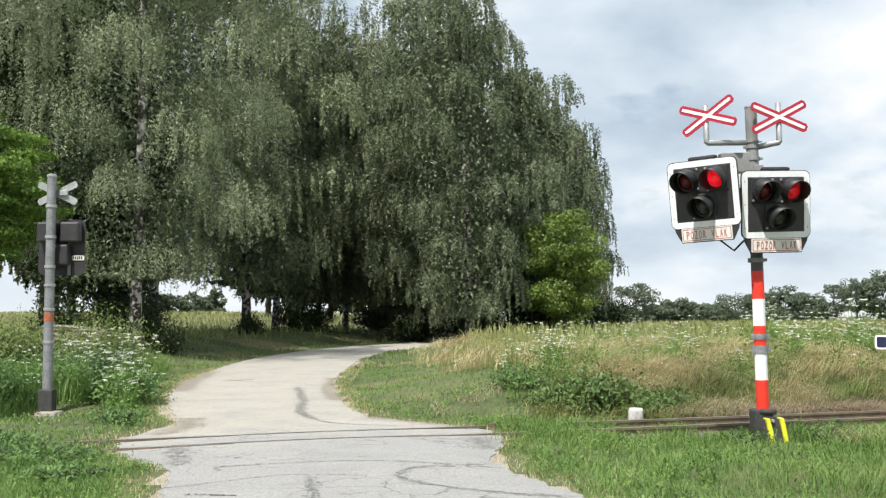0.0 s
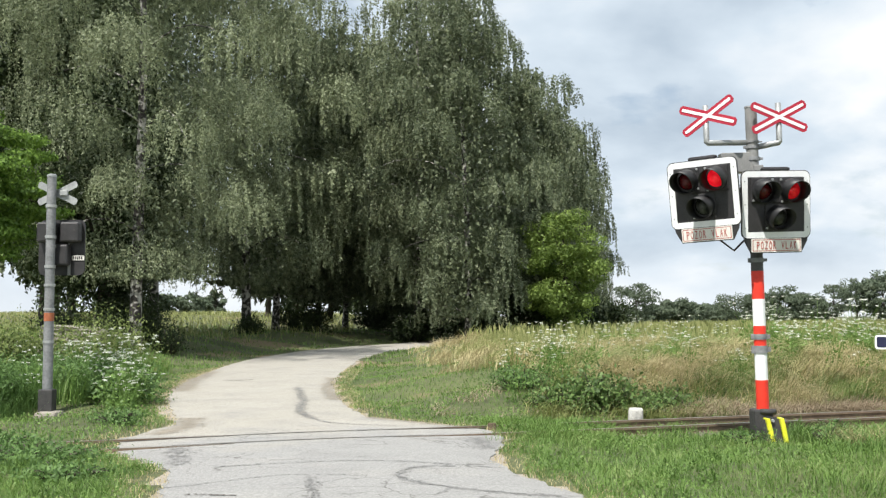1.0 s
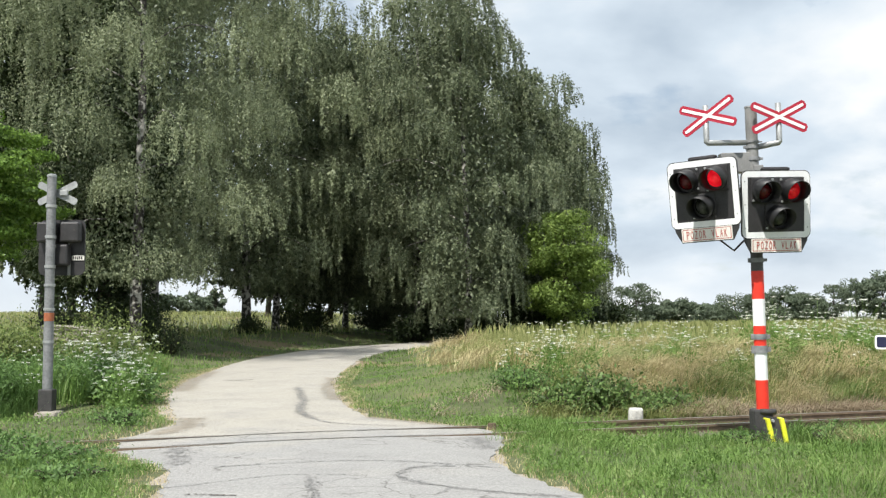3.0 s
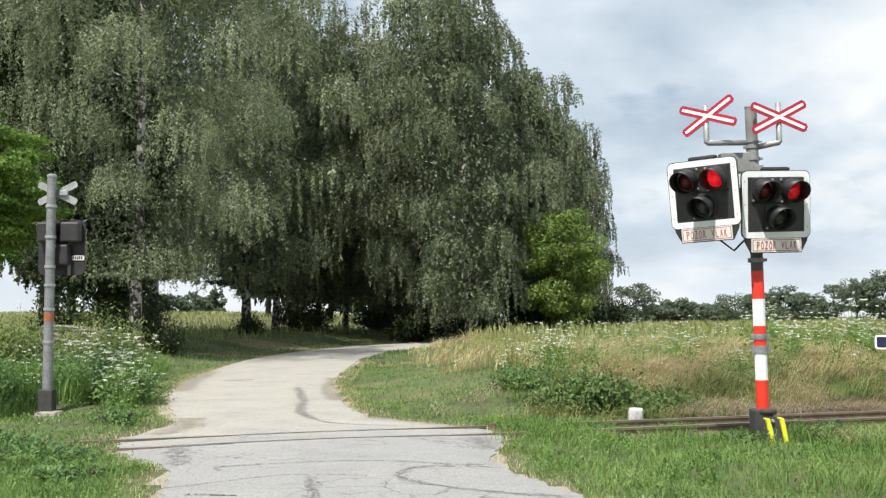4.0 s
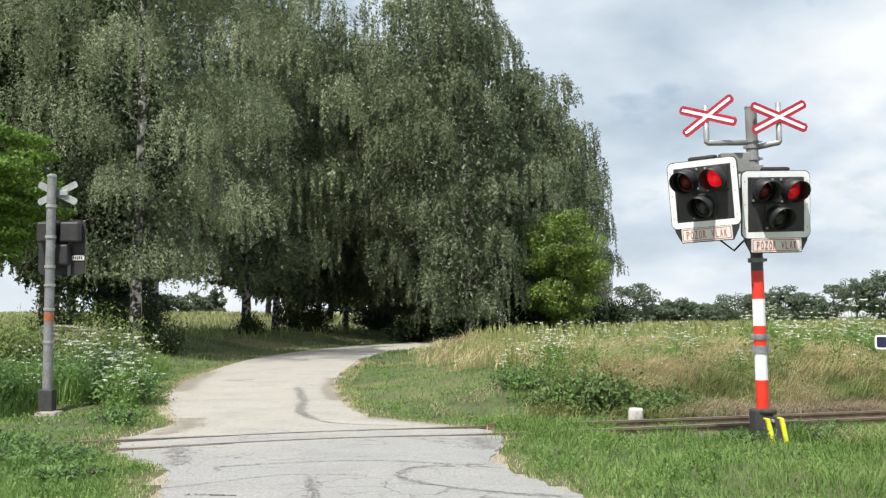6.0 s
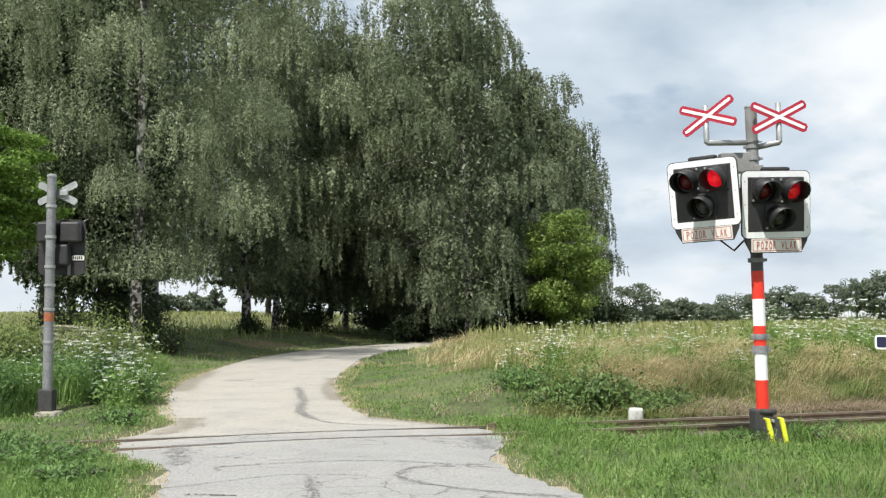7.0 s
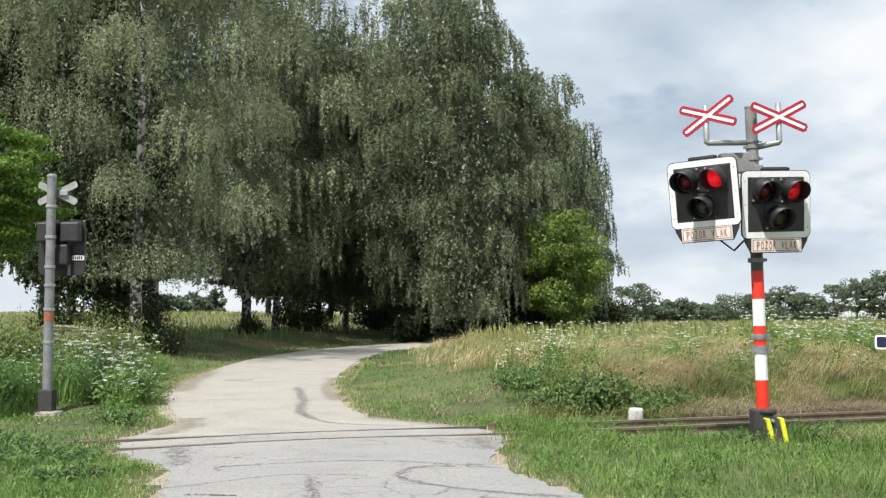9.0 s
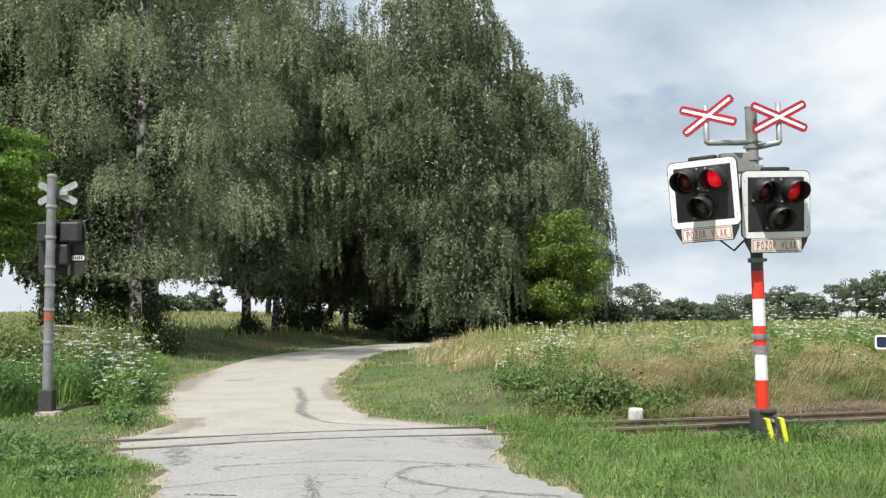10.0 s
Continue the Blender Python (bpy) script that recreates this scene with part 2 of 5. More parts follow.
def glow_mat(name, strength):
    m = mat(name, (0.75, 0.01, 0.012), (0.95, 0.03, 0.03), 0.15, 24, bump=0.4, fine=60)
    t = m.node_tree
    b = t.nodes["Principled BSDF"]
    v = t.nodes.new("ShaderNodeTexVoronoi"); v.inputs["Scale"].default_value = 34
    co = t.nodes.new("ShaderNodeTexCoord"); link(t, co.outputs["Object"], v.inputs["Vector"])
    r = t.nodes.new("ShaderNodeValToRGB")
    r.color_ramp.elements[0].color, r.color_ramp.elements[1].color = (1.0, 0.016, 0.034, 1), (0.30, 0.001, 0.006, 1)
    r.color_ramp.elements[1].position = 0.6
    link(t, v.outputs[0], r.inputs[0]); link(t, r.outputs[0], b.inputs["Emission Color"])
    b.inputs["Base Color"].default_value = (0.2, 0.01, 0.01, 1)
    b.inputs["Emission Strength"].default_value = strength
    return m


M_GLOW = glow_mat("lit_red_lens", 0.9)
# same lit lens with weaker emission, dimmed for being seen off its axis
M_GLOW_DIM = glow_mat("lit_red_lens_dimmed", 0.25)


# ---- mesh helpers ----
def part(name, bm, material, parent=None, label="", at=None, smooth=False):
    me = bpy.data.meshes.new(name)
    bm.to_mesh(me)
    bm.free()
    for m in (material if isinstance(material, (list, tuple)) else [material]):
        me.materials.append(m)
    if smooth:
        me.polygons.foreach_set("use_smooth", [True] * len(me.polygons))
    ob = new(name, me)
    ob.parent = parent
    if at is not None:
        ob.matrix_basis = at
    if label:
        tagged(ob, label)
    return ob


def thing(name, at, label, category, group="", kind=""):
    ob = new(name)
    ob.empty_display_size = 0.2
    ob.matrix_basis = at
    return tagged(ob, label, category, group, kind)


def raw(name, verts, faces_n, corner, material, parent=None, smooth=False):
    """Mesh from numpy arrays: verts (n,3), corner indices (m, faces_n)."""
    me = bpy.data.meshes.new(name)
    n, m = len(verts), len(corner)
    me.vertices.add(n)
    me.vertices.foreach_set("co", np.asarray(verts, np.float32).ravel())
    me.loops.add(m * faces_n)
    me.loops.foreach_set("vertex_index", np.asarray(corner, np.int32).ravel())
    me.polygons.add(m)
    me.polygons.foreach_set("loop_start", np.arange(0, m * faces_n, faces_n, dtype=np.int32))
    if smooth:
        me.polygons.foreach_set("use_smooth", [True] * m)
    me.update(calc_edges=True)
    me.validate()
    me.materials.append(material)
    ob = new(name, me)
    ob.parent = parent
    return ob


def tube(bm, pts, radii, seg=10, caps=True):
    """Tube through points with a radius at each."""
    pts = [Vector(p) for p in pts]
    if not isinstance(radii, (list, tuple)):
        radii = [radii] * len(pts)
    rings = []
    for i, p in enumerate(pts):
        d = (pts[min(i + 1, len(pts) - 1)] - pts[max(i - 1, 0)]).normalized()
        a = d.cross(Vector((0, 1, 0)) if abs(d.y) < 0.9 else Vector((1, 0, 0))).normalized()
        b = d.cross(a)
        rings.append([bm.verts.new(p + float(radii[i]) * (math.cos(k) * a + math.sin(k) * b)) for k in (2 * math.pi * j / seg for j in range(seg))])
    for q, r in zip(rings, rings[1:]):
        for j in range(seg):
            bm.faces.new((q[j], q[(j + 1) % seg], r[(j + 1) % seg], r[j]))
    if caps:
        bm.faces.new(rings[0][::-1]); bm.faces.new(rings[-1])
    bmesh.ops.recalc_face_normals(bm, faces=bm.faces[-(seg * (len(pts) - 1) + 2):] if caps else bm.faces[-seg * (len(pts) - 1):])
    return bm


def box(bm, x0, x1, y0, y1, z0, z1, bevel=0.0):
    b2 = bmesh.new()
    bmesh.ops.create_cube(b2, size=1)
    bmesh.ops.transform(b2, verts=b2.verts, matrix=Matrix.LocRotScale(((x0 + x1) / 2, (y0 + y1) / 2, (z0 + z1) / 2), None, (x1 - x0, y1 - y0, z1 - z0)))
    if bevel:
        bmesh.ops.bevel(b2, geom=b2.edges, offset=bevel, segments=2, affect="EDGES", profile=0.5)
    me = bpy.data.meshes.new("tmp"); b2.to_mesh(me); b2.free()
    bm.from_mesh(me); bpy.data.meshes.remove(me)
    return bm


def prism(bm, poly, y0, y1):
    """Flat plate from an outline in x and z, from y0 (front) to y1."""
    a = [bm.verts.new((x, y0, z)) for x, z in poly]
    b = [bm.verts.new((x, y1, z)) for x, z in poly]
    fs = [bm.faces.new(a), bm.faces.new(b[::-1])]
    n = len(poly)
    fs += [bm.faces.new((a[i], b[i], b[(i + 1) % n], a[(i + 1) % n])) for i in range(n)]
    bmesh.ops.recalc_face_normals(bm, faces=fs)
    return bm


def rounded(x0, x1, z0, z1, r, seg=5):
    pts = []
    for cx, cz, a0 in ((x1 - r, z1 - r, 0), (x0 + r, z1 - r, 90), (x0 + r, z0 + r, 180), (x1 - r, z0 + r, 270)):
        for k in range(seg + 1):
            a = radians(a0 + 90 * k / seg)
            pts.append((cx + r * math.cos(a), cz + r * math.sin(a)))
    return pts


def frame_plate(bm, outer, inner, y0, y1):
    """Ring plate between two outlines with the same number of points."""
    n = len(outer)
    v = [[bm.verts.new((x, y, z)) for x, z in o] for o in (outer, inner) for y in (y0, y1)]
    oa, ob_, ia, ib = v
    fs = []
    for i in range(n):
        j = (i + 1) % n
        fs += [bm.faces.new((oa[i], oa[j], ia[j], ia[i])), bm.faces.new((ob_[i], ib[i], ib[j], ob_[j])),
               bm.faces.new((oa[i], ob_[i], ob_[j], oa[j])), bm.faces.new((ia[i], ia[j], ib[j], ib[i]))]
    bmesh.ops.recalc_face_normals(bm, faces=fs)
    return bm


def lettering(text, width, height, material, parent, at):
    """Raised letters from the built-in font, each a part, spread over a width and fitted to a height, facing -y."""
    pitch = width / len(text)
    for i, letter in enumerate(text):
        if letter == " ":
            continue
        cu = bpy.data.curves.new("letter", "FONT")
        cu.body, cu.extrude, cu.align_x, cu.align_y = letter, 0.02, "CENTER", "CENTER"
        tmp = bpy.data.objects.new("tmp", cu)
        scene.collection.objects.link(tmp)
        me = bpy.data.meshes.new_from_object(tmp.evaluated_get(bpy.context.evaluated_depsgraph_get()))
        bpy.data.objects.remove(tmp)
        co = np.array([v.co[:] for v in me.vertices])
        lo, hi = co.min(0), co.max(0)
        co = (co - (lo + hi) / 2) / (hi - lo)
        flat = np.stack([co[:, 0] * pitch * 0.66, -co[:, 2] * 0.004, co[:, 1] * height], 1)
        me.vertices.foreach_set("co", flat.astype(np.float32).ravel())
        me.update()
        me.materials.clear(); me.materials.append(material)
        ob = new("letter", me)
        ob.parent, ob.matrix_basis = parent, at @ pose((i + 0.5) * pitch - width / 2, 0, 0)
        tagged(ob, "faded red warning letter")


# ---- ground, track and road ----
TRACK = Vector((0.9345, 0.356))          # direction of the rails
EDGE = [((-0.2, -30), (4.2, -30)), ((-0.6, -6), (3.4, -6)), ((-1.0, 0), (2.5, 0)), ((-1.75, 5), (1.8, 5)), ((-2.1, 8.3), (1.0, 8.3)), ((-2.4, 9.7), (0.45, 10.1)),
        ((-3.3, 11.1), (0.66, 12.2)), ((-3.5, 12.1), (0.5, 13.1)), ((-3.3, 13.6), (-0.2, 13.8)), ((-3.5, 14.6), (-1.0, 14.7)), ((-4.1, 16.6), (-1.45, 16.6)),
        ((-4.7, 19), (-1.75, 18.4)), ((-5.3, 23), (-2.25, 22.2)), ((-5.8, 29.4), (-2.45, 28)), ((-6.0, 35), (-2.6, 35)), ((-5.4, 42.5), (-2.2, 41.5)),
        ((-4.1, 49), (-0.7, 48)), ((-2.3, 54), (1.0, 53)), ((-0.2, 62), (3.1, 60)), ((2.6, 71), (5.8, 69)), ((8, 84), (11, 82)), ((22, 108), (25, 105)), ((56, 150), (59, 147))]
LX = np.array([a[0] for a, b in EDGE]); LY = np.array([a[1] for a, b in EDGE])
RX = np.array([b[0] for a, b in EDGE]); RY = np.array([b[1] for a, b in EDGE])


def across(x, y):
    """Signed distance past the road's edges along x: (left of road, right of road), positive outside."""
    return np.interp(y, LY, LX) - x, x - np.interp(y, RY, RX)


def step(a, b, v):
    k = np.clip((v - a) / (b - a), 0, 1)
    return k * k * (3 - 2 * k)


def height(x, y):
    n = (y - 12.67 - 0.381 * x) * 0.9345
    le, ri = across(x, y)
    bank = 0.52 * step(1.3, 4.6, n) * step(0.4, 4.2, ri)
    bank = bank + 0.5 * step(2.4, 8.0, n) * step(0.6, 4.5, le) * step(17, 24, y)
    bank = bank + 1.0 * step(40, 115, y) * step(5, 16, le) * step(0, -15, x)
    dip = -0.07 * step(0.8, 2.2, x) * step(0.0, 0.5, np.maximum(le, ri)) * step(3.2, 0.8, np.abs(n))
    off = step(0.0, 1.5, np.maximum(le, ri))
    wave = off * (0.05 * np.sin(0.9 * x + 0.4 * y) + 0.04 * np.sin(1.7 * y - 0.6 * x) + 0.02 * np.sin(4.1 * x + 2.3 * y)) * step(1.0, 2.0, np.abs(n))
    hollow = -0.24 * np.exp(-((x + 5.6) / 1.1) ** 2 - ((y - 15.2) / 1.0) ** 2)
    return bank + dip + wave + hollow + 0.012


def grid_axis(lo, mid0, mid1, hi, fine, n):
    a = np.arange(mid0, mid1, fine)
    out = np.geomspace(fine, hi - mid1, n) + mid1
    inn = mid0 - np.geomspace(fine, mid0 - lo, n)
    return np.concatenate([inn[::-1], a, out])


def make_ground():
    xs, ys = grid_axis(-2500, -16, 16, 2500, 0.2, 34), grid_axis(-400, 4, 40, 3500, 0.22, 36)
    X, Y = np.meshgrid(xs, ys)
    Z = height(X, Y)
    le, ri = across(X, Y)
    Z = np.where(np.maximum(le, ri) < -0.05, -0.06, Z)
    v = np.stack([X, Y, Z], -1).reshape(-1, 3)
    w = len(xs)
    i = (np.arange(len(ys) - 1)[:, None] * w + np.arange(w - 1)[None]).ravel()
    ob = raw("ground", v, 4, np.stack([i, i + 1, i + w + 1, i + w], 1), M_SOIL, smooth=True)
    tagged(ob, "grassy earth with bank and field behind the track", "ground", kind="structure")


def ribbon(name, material, lift, rows, cuts=6, rough_edge=0.0, thick=0.12, seed=3):
    """Slab between two edge lines: rows of ((x, y), (x, y))."""
    rng = random.Random(seed)
    dense = []
    for (a, b), (c, d) in zip(rows, rows[1:]):
        m = max(1, int(max(math.dist(a, c), math.dist(b, d)) / 0.22)) if a[1] > 3 and a[1] < 60 else 6
        dense += [((a[0] + (c[0] - a[0]) * k / m, a[1] + (c[1] - a[1]) * k / m), (b[0] + (d[0] - b[0]) * k / m, b[1] + (d[1] - b[1]) * k / m)) for k in range(m)]
    dense.append(rows[-1])
    bm = bmesh.new()
    prev = None
    for a, b in dense:
        ja, jb = rng.uniform(-1, 1) * rough_edge, rng.uniform(-1, 1) * rough_edge
        line = []
        for k in range(cuts + 1):
            f = k / cuts
            x, y = a[0] + ja + (b[0] + jb - a[0] - ja) * f, a[1] + (b[1] - a[1]) * f
            crown = 0.03 * (1 - (2 * f - 1) ** 2)
            line.append(bm.verts.new((x, y, lift + crown)))
        line = [bm.verts.new((line[0].co.x - 0.02, line[0].co.y, lift - thick))] + line + [bm.verts.new((line[-1].co.x + 0.02, line[-1].co.y, lift - thick))]
        if prev:
            for k in range(len(line) - 1):
                bm.faces.new((prev[k], prev[k + 1], line[k + 1], line[k]))
        prev = line
    bmesh.ops.recalc_face_normals(bm, faces=bm.faces)
    return part(name, bm, material, smooth=False)


def make_road():
    r = ribbon("road", M_ROAD, 0.02, EDGE, rough_edge=0.05)
    tagged(r, "pale worn asphalt lane with cracks and tyre marks", "road", kind="structure")
    s = ribbon("road_verge", M_SAND, 0.004, [((a[0] - 0.2, a[1]), (b[0] + 0.17, b[1])) for a, b in EDGE], cuts=2, rough_edge=0.05, thick=0.1, seed=9)
    tagged(s, "sandy gravel edge strip along the lane", "verge", kind="structure")
    # patches and tyre marks lie just above the worn surface
    rng = random.Random(5)

    def strip(pts, width, material, name, label, dense=1.0):
        """A worn streak: flecks scattered along a line, thinning out to its edges."""
        bm = bmesh.new()
        for (x0, y0), (x1, y1) in zip(pts, pts[1:]):
            if width < 0.03 and rng.random() < 0.12:
                continue
            l = math.dist((x0, y0), (x1, y1)); d = Vector((x1 - x0, y1 - y0)).normalized()
            size = min(0.018, width * 0.8)
            for _ in range(max(2, int(dense * 1.9 * l * width / (size * size)))):
                f, o = rng.uniform(0, 1), rng.gauss(0, 0.48) * width
                x, y = x0 + (x1 - x0) * f - d.y * o, y0 + (y1 - y0) * f + d.x * o
                g = (x - np.interp(y, LY, LX)) / (np.interp(y, RY, RX) - np.interp(y, LY, LX))
                z = 0.024 + 0.03 * (1 - (2 * g - 1) ** 2) + rng.uniform(0, 0.0015)
                a, r1, r2 = math.atan2(d.y, d.x) + rng.uniform(-0.4, 0.4), size * rng.uniform(0.6, 1.8), size * rng.uniform(0.25, 0.7)
                ca, sa = math.cos(a), math.sin(a)
                bm.faces.new([bm.verts.new((x + p * ca - q * sa, y + p * sa + q * ca, z)) for p, q in ((-r1, 0), (-r1 * 0.2, -r2), (r1, 0), (r1 * 0.1, r2))])
        ob = part(name, bm, material, r, label)
        return ob

    def wander(ctrl, n, jit):
        c = [Vector((*p, 0)) for p in ctrl]
        out = []
        for i in range(n + 1):
            t = i / n * (len(c) - 1); k = min(int(t), len(c) - 2); f = t - k
            p0, p1, p2, p3 = c[max(k - 1, 0)], c[k], c[k + 1], c[min(k + 2, len(c) - 1)]
            p = 0.5 * (2 * p1 + (p2 - p0) * f + (2 * p0 - 5 * p1 + 4 * p2 - p3) * f * f + (3 * p1 - p0 - 3 * p2 + p3) * f ** 3)
            out.append((p.x + rng.uniform(-jit, jit), p.y + rng.uniform(-jit, jit)))
        return out

    strip(wander([(-2.69, 20.4), (-2.21, 17.5), (-2.0, 15.55), (-1.68, 14.1)], 30, 0.035), 0.1, M_PATCH, "tyre_mark", "dark skid mark", 0.36)
    strip(wander([(-1.72, 14.2), (-1.38, 13.6), (-1.0, 13.4), (-0.5, 13.3)], 14, 0.02), 0.035, M_PATCH, "tyre_mark", "dark skid mark", 0.6)
    strip(wander([(0.9, 8.2), (0.41, 8.31), (0.09, 8.51), (-0.18, 8.74), (-0.34, 9.02), (-0.35, 9.39), (-0.16, 9.71), (0.1, 9.8)], 40, 0.015), 0.055, M_PATCH, "tyre_mark", "dark curved skid mark", 0.4)
    strip(wander([(0.5, 9.75), (0.1, 9.9), (-0.57, 10.06), (-1.23, 9.94), (-2.01, 9.71)], 50, 0.012), 0.022, M_PATCH, "crack", "long dark seam", 0.55)
    strip(wander([(-2.2, 8.6), (-1.95, 8.74), (-1.62, 8.99), (-1.3, 9.17), (-0.8, 9.15)], 40, 0.014), 0.018, M_PATCH, "crack", "long dark seam", 0.55)
    strip(wander([(-1.06, 9.05), (-1.04, 8.74), (-0.94, 8.15), (-0.86, 7.6)], 24, 0.02), 0.05, M_PATCH, "tyre_mark", "dark streak of tar", 0.3)
    strip(wander([(-1.92, 8.28), (-1.7, 8.22), (-1.5, 8.14)], 20, 0.02), 0.022, M_CRACK, "crack", "broken edge of a patch", 0.5)
    strip(wander([(0.38, 12.1), (0.42, 11.6), (0.38, 11.1)], 12, 0.06), 0.2, M_PATCH, "asphalt_patch", "darker asphalt at the crossing's end", 0.25)
    strip(wander([(-2.75, 11.3), (-2.5, 10.6), (-2.3, 9.9)], 14, 0.08), 0.16, M_PATCH, "asphalt_patch", "darker crumbling asphalt at the edge", 0.18)
    strip(wander([(-3.76, 16.4), (-3.4, 16.4), (-3.14, 16.45)], 12, 0.02), 0.014, M_PATCH, "crack", "dark seam", 0.5)
    strip(wander([(-4.4, 22.4), (-4.2, 22.5), (-3.9, 22.8)], 12, 0.03), 0.05, M_CRACK, "crack", "small hole with dirt")
    for ctrl, w in (([(-3.3, 14.4), (-3.1, 13.4), (-3.2, 12.5)], 0.22), ([(-4.6, 19.5), (-5.1, 22.5), (-5.5, 26.5)], 0.26), ([(-1.75, 17.6), (-2.1, 20.5), (-2.4, 24)], 0.16),
                    ([(-1.0, 14.6), (-0.3, 13.9), (0.4, 13.3)], 0.13)):
        strip(wander(ctrl, 24, 0.06), w, M_SAND, "sand_patch", "tan sand washed over the edge", 0.5)
    for _ in range(12):
        x, y = rng.uniform(-2.6, 0.2), rng.uniform(8.2, 11.3)
        a = rng.uniform(0, 6.28); l = rng.uniform(0.1, 0.45)
        strip(wander([(x, y), (x + l * math.cos(a), y + l * math.sin(a))], 7, 0.025), rng.uniform(0.003, 0.006), M_PATCH, "crack", "hairline crack")


def along(s, n, z):
    """A point at s metres along the track and n across it (positive beyond)."""
    return Vector((s * TRACK.x - n * TRACK.y, 12.67 + s * TRACK.y + n * TRACK.x, z))


def make_track():
    prof = [(-0.05, 0), (0.05, 0), (0.05, 0.012), (0.01, 0.025), (0.01, 0.075), (0.027, 0.085), (0.027, 0.112), (-0.027, 0.112), (-0.027, 0.085), (-0.01, 0.075), (-0.01, 0.025), (-0.05, 0.012)]
    track = thing("railway_track", Matrix.Identity(4), "rusty narrow-gauge rails crossing the lane in grass", "railway", kind="structure")
    for side in (-0.405, 0.405):
        bm = bmesh.new()
        rings = [[bm.verts.new(along(s, side + a, -0.068 + b)) for a, b in prof] for s in (-60, -20, -4.1, 0.9, 8, 20, 60)]
        for q, r in zip(rings, rings[1:]):
            for j in range(len(prof)):
                f = bm.faces.new((q[j], q[(j + 1) % 12], r[(j + 1) % 12], r[j]))
                f.material_index = 1 if j == 6 else 0
        bm.faces.new(rings[0][::-1]); bm.faces.new(rings[-1])
        bmesh.ops.recalc_face_normals(bm, faces=bm.faces)
        part("rail", bm, [M_RAIL, M_RAILTOP], track, "rusty rail with a worn head")
        # dark flangeway beside each rail where the lane crosses
        bm = bmesh.new()
        k = 1 if side < 0 else -1
        w0, w1 = side + k * 0.03, side + k * 0.07
        v = []
        rng = random.Random(int(side * 100) + 50)
        for i in range(47):
            s = -3.75 + i * 0.1
            j = rng.uniform(-0.006, 0.006)
            p = along(s, side, 0)
            f = float((p.x - np.interp(p.y, LY, LX)) / (np.interp(p.y, RY, RX) - np.interp(p.y, LY, LX)))
            z = 0.025 + 0.03 * max(0.0, 1 - (2 * f - 1) ** 2)
            v.append((bm.verts.new(along(s, w0, z)), bm.verts.new(along(s, w1 + j, z))))
        for a, b in zip(v, v[1:]):
            bm.faces.new((a[0], a[1], b[1], b[0]))
        bmesh.ops.recalc_face_normals(bm, faces=bm.faces)
        part("flangeway", bm, M_CRACK, track, "dirt-filled groove beside the rail")
    bm = bmesh.new()
    box(bm, -0.65, 0.65, -0.1, 0.1, -0.16, -0.062, 0.012)
    me = None
    ang = math.degrees(math.atan2(TRACK.y, TRACK.x)) + 90
    for i in range(-26, 40):
        s = i * 0.7
        if -3.9 < s < 0.9:
            continue
        p = along(s, 0, 0)
        if me is None:
            ob = part("sleeper", bm, M_SLEEPER, track, "dark wooden sleeper", pose(p.x, p.y, 0.005, 0, 0, ang)); me = ob.data
        else:
            ob = new("sleeper", me); ob.parent = track; ob.matrix_basis = pose(p.x, p.y, 0.005, 0, 0, ang + 0.7 * math.sin(i * 3.1))
    rng = np.random.default_rng(4)
    n = 2600
    s = rng.uniform(1.0, 14, n); a = rng.uniform(-0.75, 0.75, n)
    octa = np.array([(1, 0, 0), (0, 1, 0), (-1, 0, 0), (0, -1, 0), (0, 0, 1)])
    size = rng.uniform(0.015, 0.035, n)
    P = np.stack([s * TRACK.x - a * TRACK.y, 12.67 + s * TRACK.y + a * TRACK.x, np.full(n, -0.055)], 1)
    v = P[:, None] + octa[None] * size[:, None, None] * rng.uniform(0.6, 1.3, (n, 5, 1))
    f = np.array([(0, 1, 4), (1, 2, 4), (2, 3, 4), (3, 0, 4)])
    ob = raw("ballast", v.reshape(-1, 3), 3, (f[None] + np.arange(n)[:, None, None] * 5).reshape(-1, 3), M_BALLAST, track)
    tagged(ob, "dark broken ballast stones", kind="stuff")


make_ground()
make_road()
make_track()


# ---- warning signals ----
LENSES = []                              # (lens, its place on the head, lamp side)


def hood(bm, r, long_, short, wall=0.006, seg=28):
    """Visor round a lens: a tube that reaches far forward above and little below."""
    rings = []
    for j in range(seg):
        a = 2 * math.pi * j / seg
        reach = short + (long_ - short) * (0.5 + 0.5 * math.sin(a)) ** 0.38
        c, s = math.cos(a), math.sin(a)
        rings.append([bm.verts.new(v) for v in ((r * c, 0, r * s), (r * c * 1.03, -reach, r * s * 1.03), ((r - wall) * c * 1.03, -reach, (r - wall) * s * 1.03), ((r - wall) * c, 0, (r - wall) * s))])
    for j in range(seg):
        q, w = rings[j], rings[(j + 1) % seg]
        for k in range(3):
            bm.faces.new((q[k], q[k + 1], w[k + 1], w[k]))
    bmesh.ops.recalc_face_normals(bm, faces=bm.faces)
    return bm


